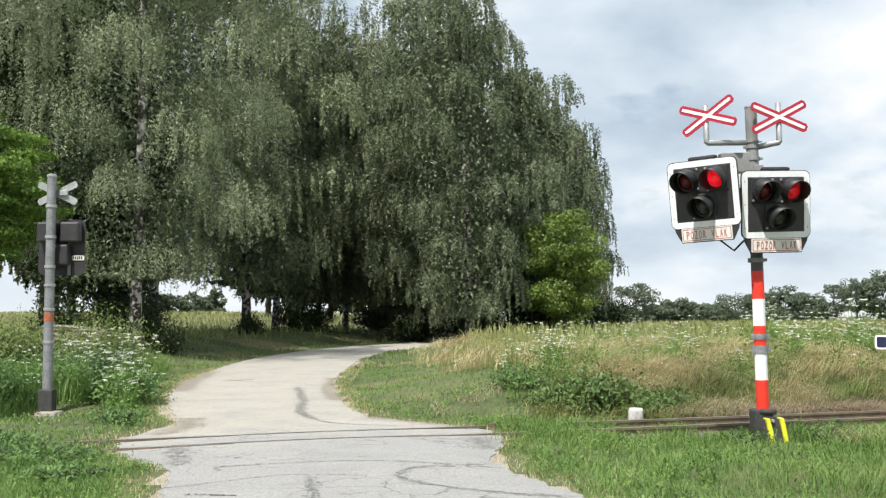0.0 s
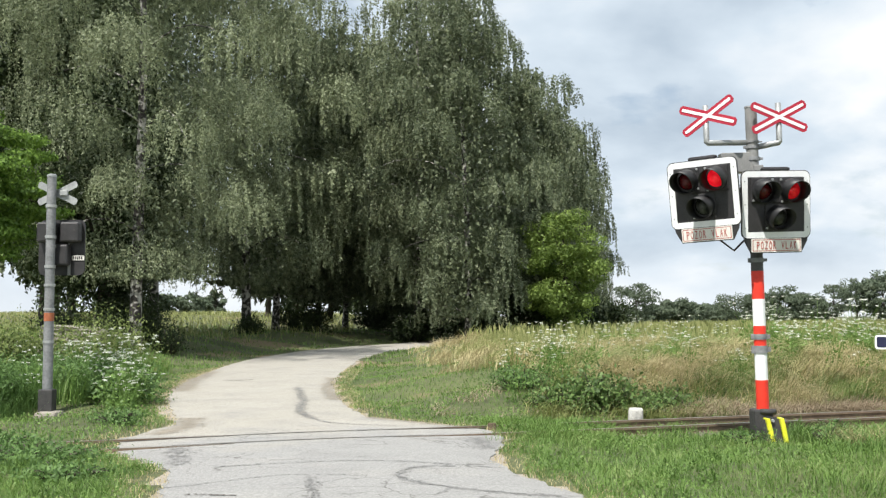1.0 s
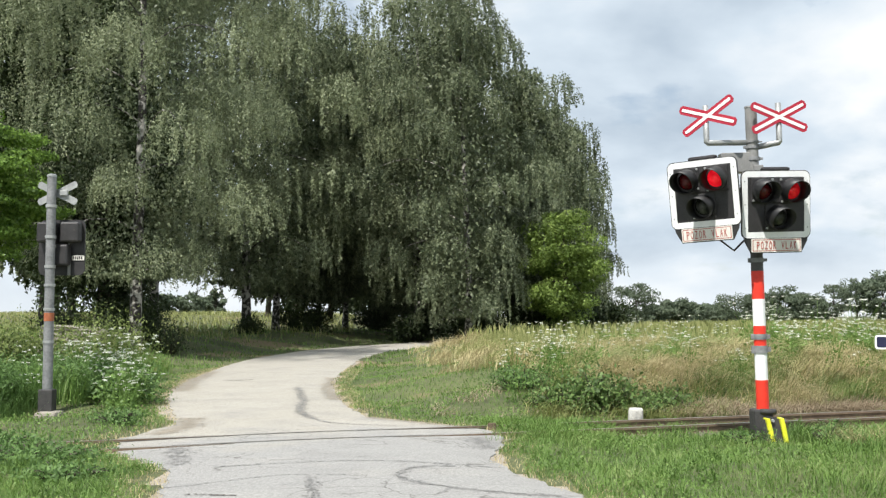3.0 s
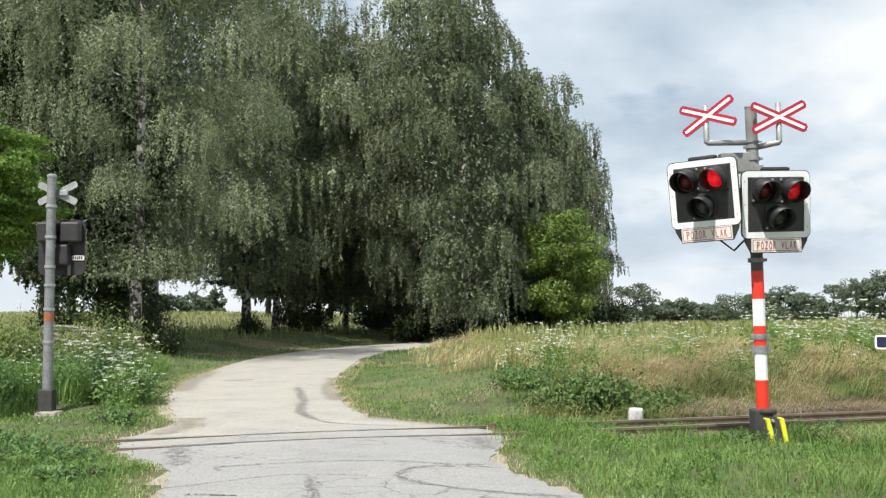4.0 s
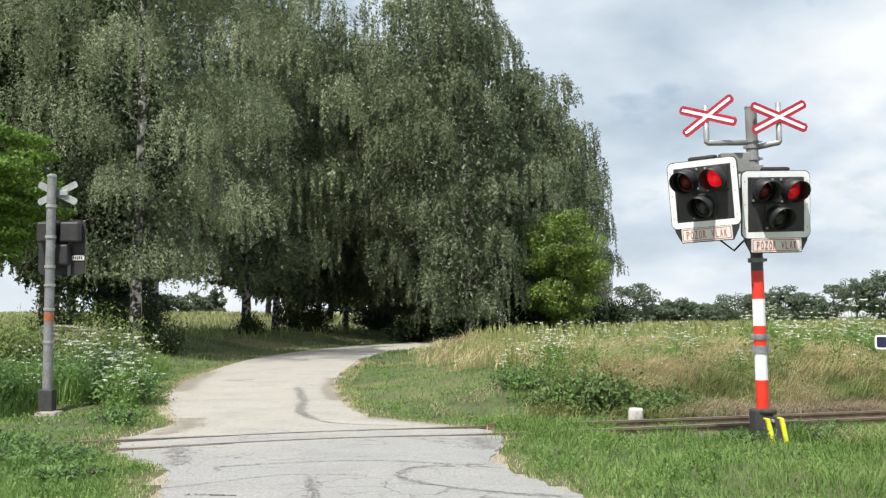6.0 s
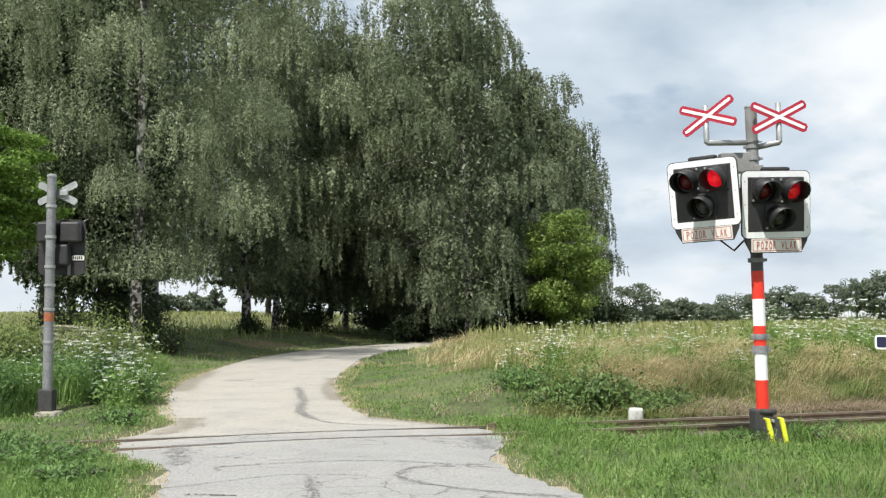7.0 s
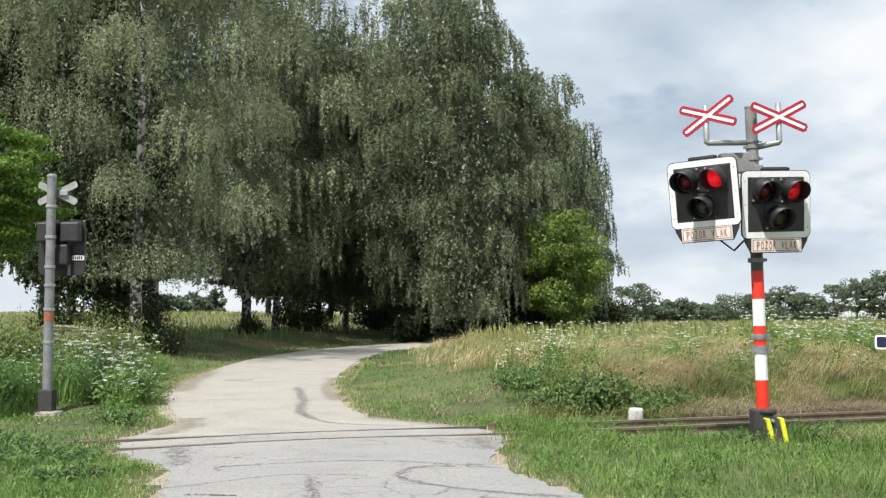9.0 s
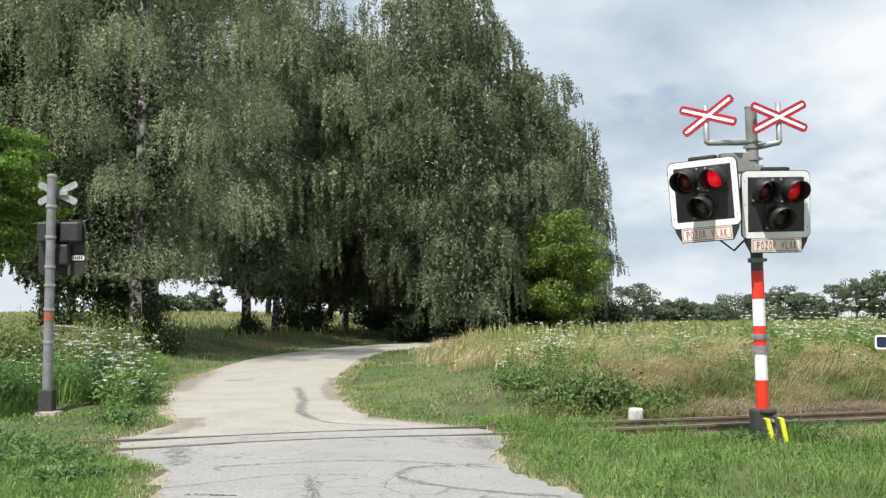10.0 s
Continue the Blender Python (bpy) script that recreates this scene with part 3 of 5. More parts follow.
def signal_head(root, at, glow, front=True):
    """Board with white rim, two red lamps above a middle lamp, and a name plate below."""
    shape = rounded(-0.41, 0.41, -0.37, 0.37, 0.07)
    bm = prism(bmesh.new(), shape, 0.0, 0.022)
    prism(bm, [(-0.39, -0.3), (0.39, -0.3), (0.37, -0.4), (0.3, -0.525), (-0.3, -0.525), (-0.37, -0.4)], 0.004, 0.02)
    head = part("signal_head", bm, M_BLACK, root, "black board with white rim and three hooded lamps", at @ Matrix.Scale(0.975, 4) @ Matrix.Scale(1.03, 4, (0, 0, 1)))
    bm = frame_plate(bmesh.new(), rounded(-0.402, 0.402, -0.362, 0.362, 0.065), rounded(-0.335, 0.335, -0.297, 0.297, 0.006), -0.005, 0.0)
    part("rim", bm, M_WHITE, head, "white reflective rim")
    bm = box(bmesh.new(), -0.30, 0.30, 0.022, 0.16, 0.02, 0.3, 0.02)
    box(bm, -0.16, 0.16, 0.022, 0.15, -0.28, 0.02, 0.02)
    part("lamp_case", bm, M_BLACK, head, "black sheet-metal lamp case")
    bm = box(bmesh.new(), -0.3, -0.03, -0.018, -0.002, 0.02, 0.29, 0.008)
    part("lamp_door", bm, M_BLACK, head)
    part("lamp_door", box(bmesh.new(), 0.03, 0.3, -0.018, -0.002, 0.02, 0.29, 0.008), M_BLACK, head)
    part("lamp_door", box(bmesh.new(), -0.135, 0.135, -0.018, -0.002, -0.275, 0.0, 0.008), M_BLACK, head)
    part("top_cover", box(bmesh.new(), -0.14, 0.16, -0.002, 0.1, 0.372, 0.392, 0.006), M_BLACK, head)
    for x, z, lamp in ((-0.17, 0.155, "L"), (0.17, 0.155, "R"), (0, -0.135, "")):
        part("hood", hood(bmesh.new(), 0.127, 0.25, 0.05), M_HOOD, head, "black tapered visor", pose(x, -0.018, z, 9), True)
        bm = bmesh.new()
        bmesh.ops.create_uvsphere(bm, u_segments=28, v_segments=18, radius=0.1)
        if lamp:
            for f in bm.faces:
                f.material_index = 0 if f.calc_center_median().y < 0 else 1
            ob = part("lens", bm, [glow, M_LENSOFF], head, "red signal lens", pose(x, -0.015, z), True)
            LENSES.append((ob, (x, -0.015, z), lamp))
        else:
            part("lens", bm, M_CLEAR, head, "unlit clear grey lens", pose(x, -0.015, z), True)
    for x, z in ((-0.28, 0.045), (0.06, 0.03), (-0.12, -0.255), (-0.05, 0.27), (0.05, 0.27), (-0.05, 0.06)):
        bm = tube(bmesh.new(), [(x, -0.03, z), (x, -0.016, z)], 0.013, 10)
        part("screw", bm, M_GALV, head, "grey screw")
    for x, z in ((-0.37, 0.25), (-0.37, 0.0), (-0.37, -0.25), (0.37, 0.25), (0.37, 0.0), (0.37, -0.25)):
        bm = tube(bmesh.new(), [(x, -0.01, z), (x, -0.004, z)], 0.007, 8)
        part("rivet", bm, M_GALV, head)
    part("centre_strip", box(bmesh.new(), -0.028, 0.028, -0.012, -0.002, 0.02, 0.292, 0.004), M_BLACK, head)
    part("top_handle", tube(bmesh.new(), [(-0.15, 0.03, 0.37), (-0.15, 0.03, 0.392), (-0.13, 0.03, 0.396), (0.15, 0.03, 0.396), (0.17, 0.03, 0.392), (0.17, 0.03, 0.37)], 0.012, 8), M_BLACK, head, smooth=True)
    part("name_plate", prism(bmesh.new(), rounded(-0.295, 0.295, -0.515, -0.367, 0.008), -0.008, 0.003), M_PLATE, head, "white plate with thin red border")
    bm = frame_plate(bmesh.new(), rounded(-0.283, 0.283, -0.504, -0.378, 0.006), rounded(-0.276, 0.276, -0.497, -0.385, 0.004), -0.0095, -0.008)
    part("plate_border", bm, M_LETTER, head)
    lettering("POZOR VLAK", 0.49, 0.085, M_LETTER, head, pose(0, -0.011, -0.441))
    return head


def arm_outline(length, width, turn):
    h, w, c = length / 2, width / 2, width * 0.24
    pts = [(-h, -w + c), (-h + c, -w), (h - c, -w), (h, -w + c), (h, w - c), (h - c, w), (-h + c, w), (-h, w - c)]
    k, s = math.cos(radians(turn)), math.sin(radians(turn))
    return [(x * k - z * s, x * s + z * k) for x, z in pts]


def cross_sign(root, at, name="cross_sign"):
    bm = prism(bmesh.new(), arm_outline(0.675, 0.1, 25.5), 0.0, 0.012)
    prism(bm, arm_outline(0.675, 0.1, -25.5), -0.0006, 0.0114)
    ob = part(name, bm, M_SIGNRED, root, "red and white saltire warning cross", at)
    bm = prism(bmesh.new(), arm_outline(0.62, 0.034, 25.5), -0.004, 0.0)
    prism(bm, arm_outline(0.62, 0.034, -25.5), -0.0044, 0.0)
    part("white_stripe", bm, M_WHITE, ob, "white reflective cross stripe")
    return ob


def near_signal():
    root = thing("crossing_signal", pose(3.525, 12.2, 0, 0, -1.35, 0), "red and white striped crossing signal with two lamp boards and crosses", "signal")
    r = 0.068
    for z0, z1, m, l in ((0.1, 0.65, M_RED, "red painted band"), (0.65, 1.01, M_WHITE, "white painted band"), (1.01, 1.245, M_RED, "red painted band"),
                         (1.245, 1.54, M_WHITE, "white painted band"), (1.54, 1.85, M_RED, "red painted band")):
        part("pole_band", tube(bmesh.new(), [(0, 0, z0), (0, 0, z1)], r, 28), m, root, l, smooth=False)
    # pole length under the boards, their shadow put into its dark grey
    part("pole_band", tube(bmesh.new(), [(0, 0, 1.85), (0, 0, 2.4)], r * 0.98, 28), M_POLESHADE, root, "grey pole length coloured dark as shadow under the boards")
    part("pole", tube(bmesh.new(), [(0, 0, 2.4), (0, 0, 3.675)], r * 0.96, 28), M_GALVDARK, root, "grey weathered steel pole", smooth=False)
    part("pole_cap", tube(bmesh.new(), [(0, 0, 3.675), (0, 0, 3.69)], r * 1.04, 28), M_GALV, root)
    for z, w in ((1.13, 0.05), (1.105, 0.02), (0.985, 0.085), (1.97, 0.05), (3.29, 0.02), (3.23, 0.03), (3.1, 0.04)):
        bm = tube(bmesh.new(), [(0, 0, z - w / 2), (0, 0, z + w / 2)], r * 1.14, 28)
        box(bm, r * 0.9, r * 1.14 + 0.03, -0.03, 0.0, z - w / 3, z + w / 3, 0.004)
        box(bm, -r * 1.14 - 0.025, -r * 0.9, -0.03, 0.0, z - w / 2, z + w / 2, 0.004)
        part("clamp", bm, M_POLE, root, "grey steel pipe clamp")
    # rubber foot with reflective bands
    part("foot_block", box(bmesh.new(), -0.125, 0.08, -0.12, 0.12, -0.1, 0.335, 0.022), M_RUBBER, root, "black rubber foot block")
    bm = bmesh.new()
    prism(bm, [(-0.085, -0.05), (0.15, -0.05), (0.143, 0.15), (0.105, 0.255), (-0.025, 0.262), (-0.073, 0.17)], -0.235, -0.1)
    for v in bm.verts:
        if v.co.y < -0.2:
            v.co.y += 0.1 * max(0.0, v.co.z)
    bmesh.ops.bevel(bm, geom=bm.edges[:], offset=0.018, segments=2, affect="EDGES")
    part("foot_cover", bm, M_RUBBER, root, "black rubber cover")
    for top, low in ((-0.02, 0.03), (0.13, 0.17)):
        bm = prism(bmesh.new(), [(low - 0.015, -0.05), (low + 0.03, -0.05), (top + 0.045, 0.14), (top + 0.022, 0.25), (top - 0.02, 0.25), (top - 0.008, 0.14)], -0.252, -0.12)
        bmesh.ops.bevel(bm, geom=bm.edges[:], offset=0.006, segments=1, affect="EDGES")
        part("reflective_band", bm, M_YELLOW, root, "yellow reflective band")
    part("foot_collar", tube(bmesh.new(), [(-0.06, -0.1, 0.312), (0.03, -0.13, 0.312), (0.1, -0.12, 0.31)], 0.032, 10), M_RUBBER, root, smooth=True)
    part("foot_bolt", tube(bmesh.new(), [(0.035, -0.25, 0.225), (0.035, -0.2, 0.225)], 0.016, 10), M_GALV, root, "steel bolt")
    # pipes that carry the crosses
    for cx, dy, z0 in ((-0.515, -0.04, 3.285), (0.275, -0.10, 3.22)):
        zc = z0 + (0.0 if cx < 0 else 0.045)
        bm = tube(bmesh.new(), [(0, 0, z0), (cx * 0.97, dy, zc), (cx, dy, zc + 0.012), (cx, dy, zc + 0.03), (cx, dy, 3.705)], 0.032, 16)
        part("cross_bracket", bm, M_GALV, root, "galvanised bent pipe bracket", smooth=True)
    cross_sign(root, Matrix.Translation((-0.505, -0.085, 3.582)) @ pose(0, 0, 0, 0, 0, -33) @ pose(0, 0, 0, 0, -7, 0))
    cross_sign(root, Matrix.Translation((0.27, -0.145, 3.54)) @ pose(0, 0, 0, 0, 0, 3) @ pose(0, 0, 0, 0, -1.5, 0))
    # heads and their supports
    part("cable_box", box(bmesh.new(), -0.36, 0.03, -0.05, 0.12, 2.95, 3.17, 0.008), M_GALVDARK, root, "grey sheet-metal cable box")
    part("cable_box", box(bmesh.new(), -0.02, 0.09, -0.1, 0.1, 2.9, 3.02, 0.01), M_GALVDARK, root, "grey sheet-metal cable box")
    part("head_arm", tube(bmesh.new(), [(0.0, 0, 2.75), (-0.3, -0.05, 2.75), (-0.6, -0.12, 2.75)], 0.03, 10), M_BLACK, root, smooth=True)
    part("head_arm", tube(bmesh.new(), [(0.0, 0, 2.6), (0.13, -0.14, 2.6)], 0.03, 10), M_BLACK, root, smooth=True)
    part("stay", tube(bmesh.new(), [(-0.44, -0.1, 2.21), (-0.26, -0.05, 2.08), (0.0, 0.0, 2.32)], 0.012, 8), M_BLACK, root, smooth=True)
    signal_head(root, Matrix.Translation((-0.622, -0.25, 2.70)) @ pose(0, 0, 0, 0, 0, -35) @ pose(0, 0, 0, 5, -1.0, 0), M_GLOW)
    signal_head(root, Matrix.Translation((0.162, -0.25, 2.562)) @ pose(0, 0, 0, 0, 0, 9) @ pose(0, 0, 0, 5, -0.4, 0), M_GLOW_DIM)
    return root


def far_signal():
    """The signal beyond the track, seen from behind."""
    root = thing("crossing_signal", pose(-5.71, 16, -0.05, 0, 0, 0), "grey crossing signal seen from behind, on a concrete foot", "signal")
    part("pole", tube(bmesh.new(), [(0, 0, 0.3), (0, 0, 3.43)], [0.072, 0.064], 24), M_POLE, root, "dull galvanised steel pole")
    part("pole_cap", tube(bmesh.new(), [(0, 0, 3.43), (0, 0, 3.46), (0, 0, 3.475)], [0.07, 0.068, 0.03], 24), M_GALV, root)
    for z in (3.0, 2.12, 1.85, 1.5, 1.03, 2.55):
        part("clamp", tube(bmesh.new(), [(0, 0, z - 0.02), (0, 0, z + 0.02)], 0.08, 24), M_GALV, root, "steel ring clamp")
    part("rust_band", tube(bmesh.new(), [(0, 0, 1.33), (0, 0, 1.45)], 0.0725, 24), M_RUST, root, "orange rust band")
    part("foot_sleeve", box(bmesh.new(), -0.105, 0.105, -0.1, 0.1, -0.05, 0.35, 0.02), M_RUBBER, root, "black foot sleeve")
    bm = box(bmesh.new(), -0.1, 0.22, -0.3, 0.18, -0.4, 0.04, 0.05)
    part("foot_block", bm, M_CONCRETE, root, "weathered concrete foot")
    bm = prism(bmesh.new(), arm_outline(0.66, 0.1, 25), 0.06, 0.07)
    prism(bm, arm_outline(0.66, 0.1, -25), 0.0606, 0.0706)
    c = part("cross_sign", bm, M_GALV, root, "bare metal back of a warning cross", pose(0.05, 0.02, 3.2, 0, 0, -8))
    part("cross_clamp", box(bmesh.new(), 0.05, 0.17, 0.02, 0.06, -0.04, 0.04, 0.006), M_GALV, c)
    bm = prism(bmesh.new(), rounded(-0.36, 0.36, -0.42, 0.4, 0.1), 0.2, 0.225)
    head = part("signal_head", bm, M_BLACK, root, "black back of a lamp board", pose(0.06, 0.02, 2.42, 0, 0, -8))
    for a, b, c0, d in ((-0.33, -0.03, 0.06, 0.36), (0.03, 0.33, 0.06, 0.36), (-0.16, 0.16, -0.28, 0.03)):
        part("lamp_case", box(bmesh.new(), a, b, 0.05, 0.2, c0, d, 0.03), M_BLACK, head, "black sheet-metal lamp case")
    part("back_rib", box(bmesh.new(), 0.12, 0.15, 0.15, 0.2, -0.42, 0.1, 0.004), M_GALVDARK, head)
    part("number_tag", prism(bmesh.new(), rounded(0.17, 0.36, -0.2, -0.13, 0.008), 0.185, 0.195), M_PLATE, head, "small white tag with dark characters")
    bm = bmesh.new()
    for k in range(5):
        box(bm, 0.19 + k * 0.031, 0.21 + k * 0.031, 0.182, 0.1849, -0.188, -0.142)
    part("tag_bars", bm, M_BLACK, head)
    part("head_arm", tube(bmesh.new(), [(0, 0.0, 2.42), (0.08, 0.22, 2.42)], 0.03, 10), M_GALV, root, smooth=True)
    return root


def small_things():
    bm = bmesh.new()
    box(bm, -0.085, 0.085, -0.07, 0.07, -0.12, 0.2, 0.035)
    bmesh.ops.subdivide_edges(bm, edges=bm.edges[:], cuts=2, use_grid_fill=True)
    rng = random.Random(2)
    for v in bm.verts:
        v.co += Vector((rng.uniform(-1, 1), rng.uniform(-1, 1), rng.uniform(-1, 1))) * 0.006
    ob = part("marker_stone", bm, M_STONE, None, "", pose(2.46, 14.2, -0.02, 2, 3, 12), True)
    tagged(ob, "short whitewashed boundary stone beside the rail", "stone")
    s = thing("track_sign", pose(5.37, 13.2, 0.0, 0, 0, -18), "small navy plate with white rim on a post", "sign")
    part("plate", prism(bmesh.new(), rounded(-0.2, 0.2, 0.955, 1.125, 0.035), 0, 0.01), M_WHITE, s, "white rimmed plate")
    part("plate_face", prism(bmesh.new(), rounded(-0.178, 0.178, 0.977, 1.103, 0.022), -0.003, 0.0), M_NAVY, s, "navy plate face")
    part("post", tube(bmesh.new(), [(0.05, 0.04, -0.1), (0.05, 0.04, 1.1)], 0.025, 12), M_GALV, s)
    bm = bmesh.new()
    box(bm, -0.6, 0.6, -0.25, 0.25, -0.3, 0.4, 0.1)
    bmesh.ops.subdivide_edges(bm, edges=bm.edges[:], cuts=2, use_grid_fill=True)
    for v in bm.verts:
        v.co += Vector((rng.uniform(-1, 1), rng.uniform(-1, 1), rng.uniform(-1, 1))) * 0.03
    ob = part("concrete_slab", bm, M_CONCRETE, None, "", pose(-6.9, 20.6, 0.75, 0, 4, 20))
    tagged(ob, "grey weathered concrete block in the bushes", "block")
    bm = box(bmesh.new(), -0.05, 0.05, -0.015, 0.015, -0.03, 0.07, 0.006)
    ob = part("bolt_block", bm, M_RAIL, None, "", pose(0.58, 13.15, 0.02, 0, 0, 20)); tagged(ob, "rusty iron stub at the rail", "fitting")


near_signal()
far_signal()
small_things()


# ---- plants ----
def leaves(name, rng, P, size, material, parent, down=0.0, label="", ratio=0.62, sides=4, facing=None):
    """Small leaves at the points P, turned at random, pointed (sides=3) or diamond shaped; down: how much they hang;
    facing: the way that the upper side of each leaf tends to look."""
    n = len(P)
    d = rng.normal(size=(n, 3)); d[:, 2] -= down * 2.0
    d /= np.linalg.norm(d, axis=1)[:, None]
    w = np.cross(d, rng.normal(size=(n, 3)) if facing is None else facing + 0.38 * rng.normal(size=(n, 3)))
    w /= np.linalg.norm(w, axis=1)[:, None]
    s = (size * rng.uniform(0.65, 1.25, n))[:, None]
    if sides == 4:
        v = np.stack([P, P + s * (0.45 * d + 0.5 * ratio * w), P + s * d, P + s * (0.45 * d - 0.5 * ratio * w)], 1)
    else:
        v = np.stack([P + s * 0.5 * ratio * w, P - s * 0.5 * ratio * w, P + s * d], 1)
    v = v.reshape(-1, 3)
    ob = raw(name, v, sides, np.arange(len(v)).reshape(-1, sides), material, parent)
    return tagged(ob, label) if label else ob


CROWNS = []                              # foliage that sways


def birch(seed, H, R, bare, low, n_limb, per, size, material, name="birch_tree"):
    """Weeping birch: slender trunk, rising limbs, leaves on long hanging twigs in heavy curtains. Built at the origin."""
    rng = np.random.default_rng(seed)
    root = thing(name, Matrix.Identity(4), "tall weeping birch with pale bark and hanging twigs", "tree", "birches along the lane")
    lean = rng.uniform(-0.6, 0.6, 2)
    trunk = lambda t: Vector((lean[0] * t * t + 0.12 * math.sin(5 * t + seed), lean[1] * t * t, H * t))
    r0 = 0.0105 * H
    ts = np.linspace(0, 0.98, 16)
    part("trunk", tube(bmesh.new(), [trunk(t) - Vector((0, 0, 0.3 if t == 0 else 0)) for t in ts], [max(0.02, r0 * (1.25 if t == 0 else 1) * (1 - t) ** 0.8) for t in ts], 10), M_BIRCH, root, "white birch trunk with black scars", smooth=True)
    groups = [[], [], []]

    def clump(c, rad, drop, m, az):
        """Twigs that spring from a dome and hang down side by side."""
        f, b = rng.uniform(0, 1, m) ** 0.45, rng.uniform(0, 6.283, m)
        floor = low + 0.5 * math.sin(3 * az)
        for q, ang, h in zip(f, b, drop * rng.uniform(0.45, 1.15, m)):
            ca, sa = math.cos(ang), math.sin(ang)
            cnt = int(h * rng.uniform(34, 44)) + 8
            u = rng.uniform(0, 1, cnt) ** 0.9
            out_q = rad * (q + 0.08 * u)
            P = np.stack([c[0] + out_q * ca, c[1] + out_q * sa, c[2] + 0.85 * rad * (1 - q * q) - h * u], 1)
            P += rng.normal(size=(cnt, 3)) * (0.05 * (1.2 - 0.7 * u))[:, None]
            F = np.stack([ca * (0.2 + q) * np.ones(cnt), sa * (0.2 + q) * np.ones(cnt), (1.4 - 0.8 * q) * (1 - 1.5 * u)], 1)
            keep = P[:, 2] > floor + rng.uniform(-0.4, 0.6)
            if keep.any():
                groups[int((az % 6.283) / 2.0945) % 3].append(np.concatenate([P[keep], F[keep]], 1))

    for i in range(n_limb):
        t = bare + (0.97 - bare) * (i + rng.uniform(0, 1)) / n_limb
        az = i * 2.4 + rng.uniform(-0.4, 0.4)
        prof = min(1.0, 0.5 + 1.7 * (t - bare)) * (1 - (max(0, t - 0.5) / 0.5) ** 1.7) ** 0.8 + 0.14
        L = R * prof * rng.uniform(0.55, 1.15)
        rise = rng.uniform(0.4, 0.95) + 0.3 * t
        p0 = trunk(t)
        out = Vector((math.cos(az), math.sin(az), 0))
        pts = [p0 + out * float(L * s) + Vector((0, 0, L * (rise * s - (0.55 + 0.35 * rise) * s * s))) for s in np.linspace(0, 1, 7)]
        if i % 2 == 0:
            rr = max(0.012, 0.026 * (1 - t) * L ** 0.5)
            part("limb", tube(bmesh.new(), pts, [rr * (1 - 0.85 * s) for s in np.linspace(0, 1, 7)], 5), M_BIRCH, root, smooth=True)
        size_k = 0.5 + 0.5 * min(1.0, prof)
        for s, big in ((rng.uniform(0.84, 0.98), rng.uniform(1.0, 1.55)), (rng.uniform(0.4, 0.62), rng.uniform(0.7, 1.1)))[:1 + (i % 2)]:
            k = s * 6; a = min(int(k), 5)
            c = np.array(pts[a].lerp(pts[a + 1], k - a)[:]) + rng.normal(size=3) * 0.15
            rad = big * size_k
            clump(c, rad, rad * rng.uniform(0.7, 1.35) + 0.1, max(6, int(per * (0.3 + 1.45 * rad * rad))), az)
    # dense inner growth round the trunk and the limbs
    m = 9000
    t = bare * 0.8 + (0.93 - bare) * rng.uniform(0, 1, m) ** 1.1
    wide = R * 0.58 * np.clip(0.55 + 1.5 * (t - bare), 0, 1) * (1 - (np.clip(t - 0.5, 0, 1) / 0.5) ** 1.7) ** 0.8 + 0.15
    b, q = rng.uniform(0, 6.283, m), rng.uniform(0.0, 1, m) ** 0.6
    core = np.stack([lean[0] * t * t + wide * q * np.cos(b), lean[1] * t * t + wide * q * np.sin(b), np.maximum(H * t + rng.normal(size=m) * 0.5, low + 0.6)], 1)
    # darker leaf colour deepens the shade seen through the crown's gaps
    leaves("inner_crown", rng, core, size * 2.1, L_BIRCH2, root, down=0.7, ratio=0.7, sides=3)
    for g in groups:
        g = np.concatenate(g)
        leaves("crown", rng, g[:, :3], size, material, root, down=0.7, label="hanging small green leaves", ratio=0.7, sides=3, facing=g[:, 3:])
    return root


def put_birches():
    kinds = [birch(11, 18, 4.2, 0.11, 1.7, 40, 33, 0.063, L_BIRCH), birch(23, 18, 4.3, 0.07, 0.9, 40, 18, 0.1, L_BIRCH2), birch(37, 20, 4.5, 0.09, 1.7, 42, 15, 0.105, L_BIRCH),
             birch(41, 14, 2.6, 0.05, 0.9, 38, 13, 0.122, L_BIRCH2), birch(53, 18, 4.2, 0.12, 1.8, 38, 7, 0.18, L_BIRCH2)]
    spots = [(0, -9.07, 33.0, 1.0, 20), (2, -11.8, 40.5, 1.0, 80), (2, -9.3, 52.0, 1.1, 140), (2, -8.5, 56.5, 0.9, 10), (0, -12.6, 47.5, 1.2, 200), (4, -5.9, 67.0, 1.0, 200), (4, -16.5, 49, 1.1, 33),
             (2, -1.3, 57.5, 1.0, 70), (1, 1.1, 52.0, 0.97, 160), (4, 0.0, 70.0, 1.1, 300), (3, 4.7, 58.5, 1.05, 130), (3, 6.2, 65.0, 1.0, 45), (3, 8.5, 75.0, 0.92, 270), (3, 11.4, 88, 0.68, 170),
             (4, -2.6, 77.0, 1.0, 100), (1, -1.0, 63.5, 1.0, 20), (3, -6.8, 61.0, 1.25, 15)]
    used = set()
    for k, x, y, s, turn in spots:
        m = pose(x, y, float(height(np.array(x), np.array(y))) - 0.02, 0, 0, turn)
        if k in used:
            ob = copy_thing(kinds[k], m)
        else:
            ob = kinds[k]; ob.matrix_basis = m; used.add(k)
        ob.scale = (s, s, s)
        CROWNS.extend((c, i) for i, c in enumerate(ob.children) if c.name.startswith(("crown", "inner_crown")))


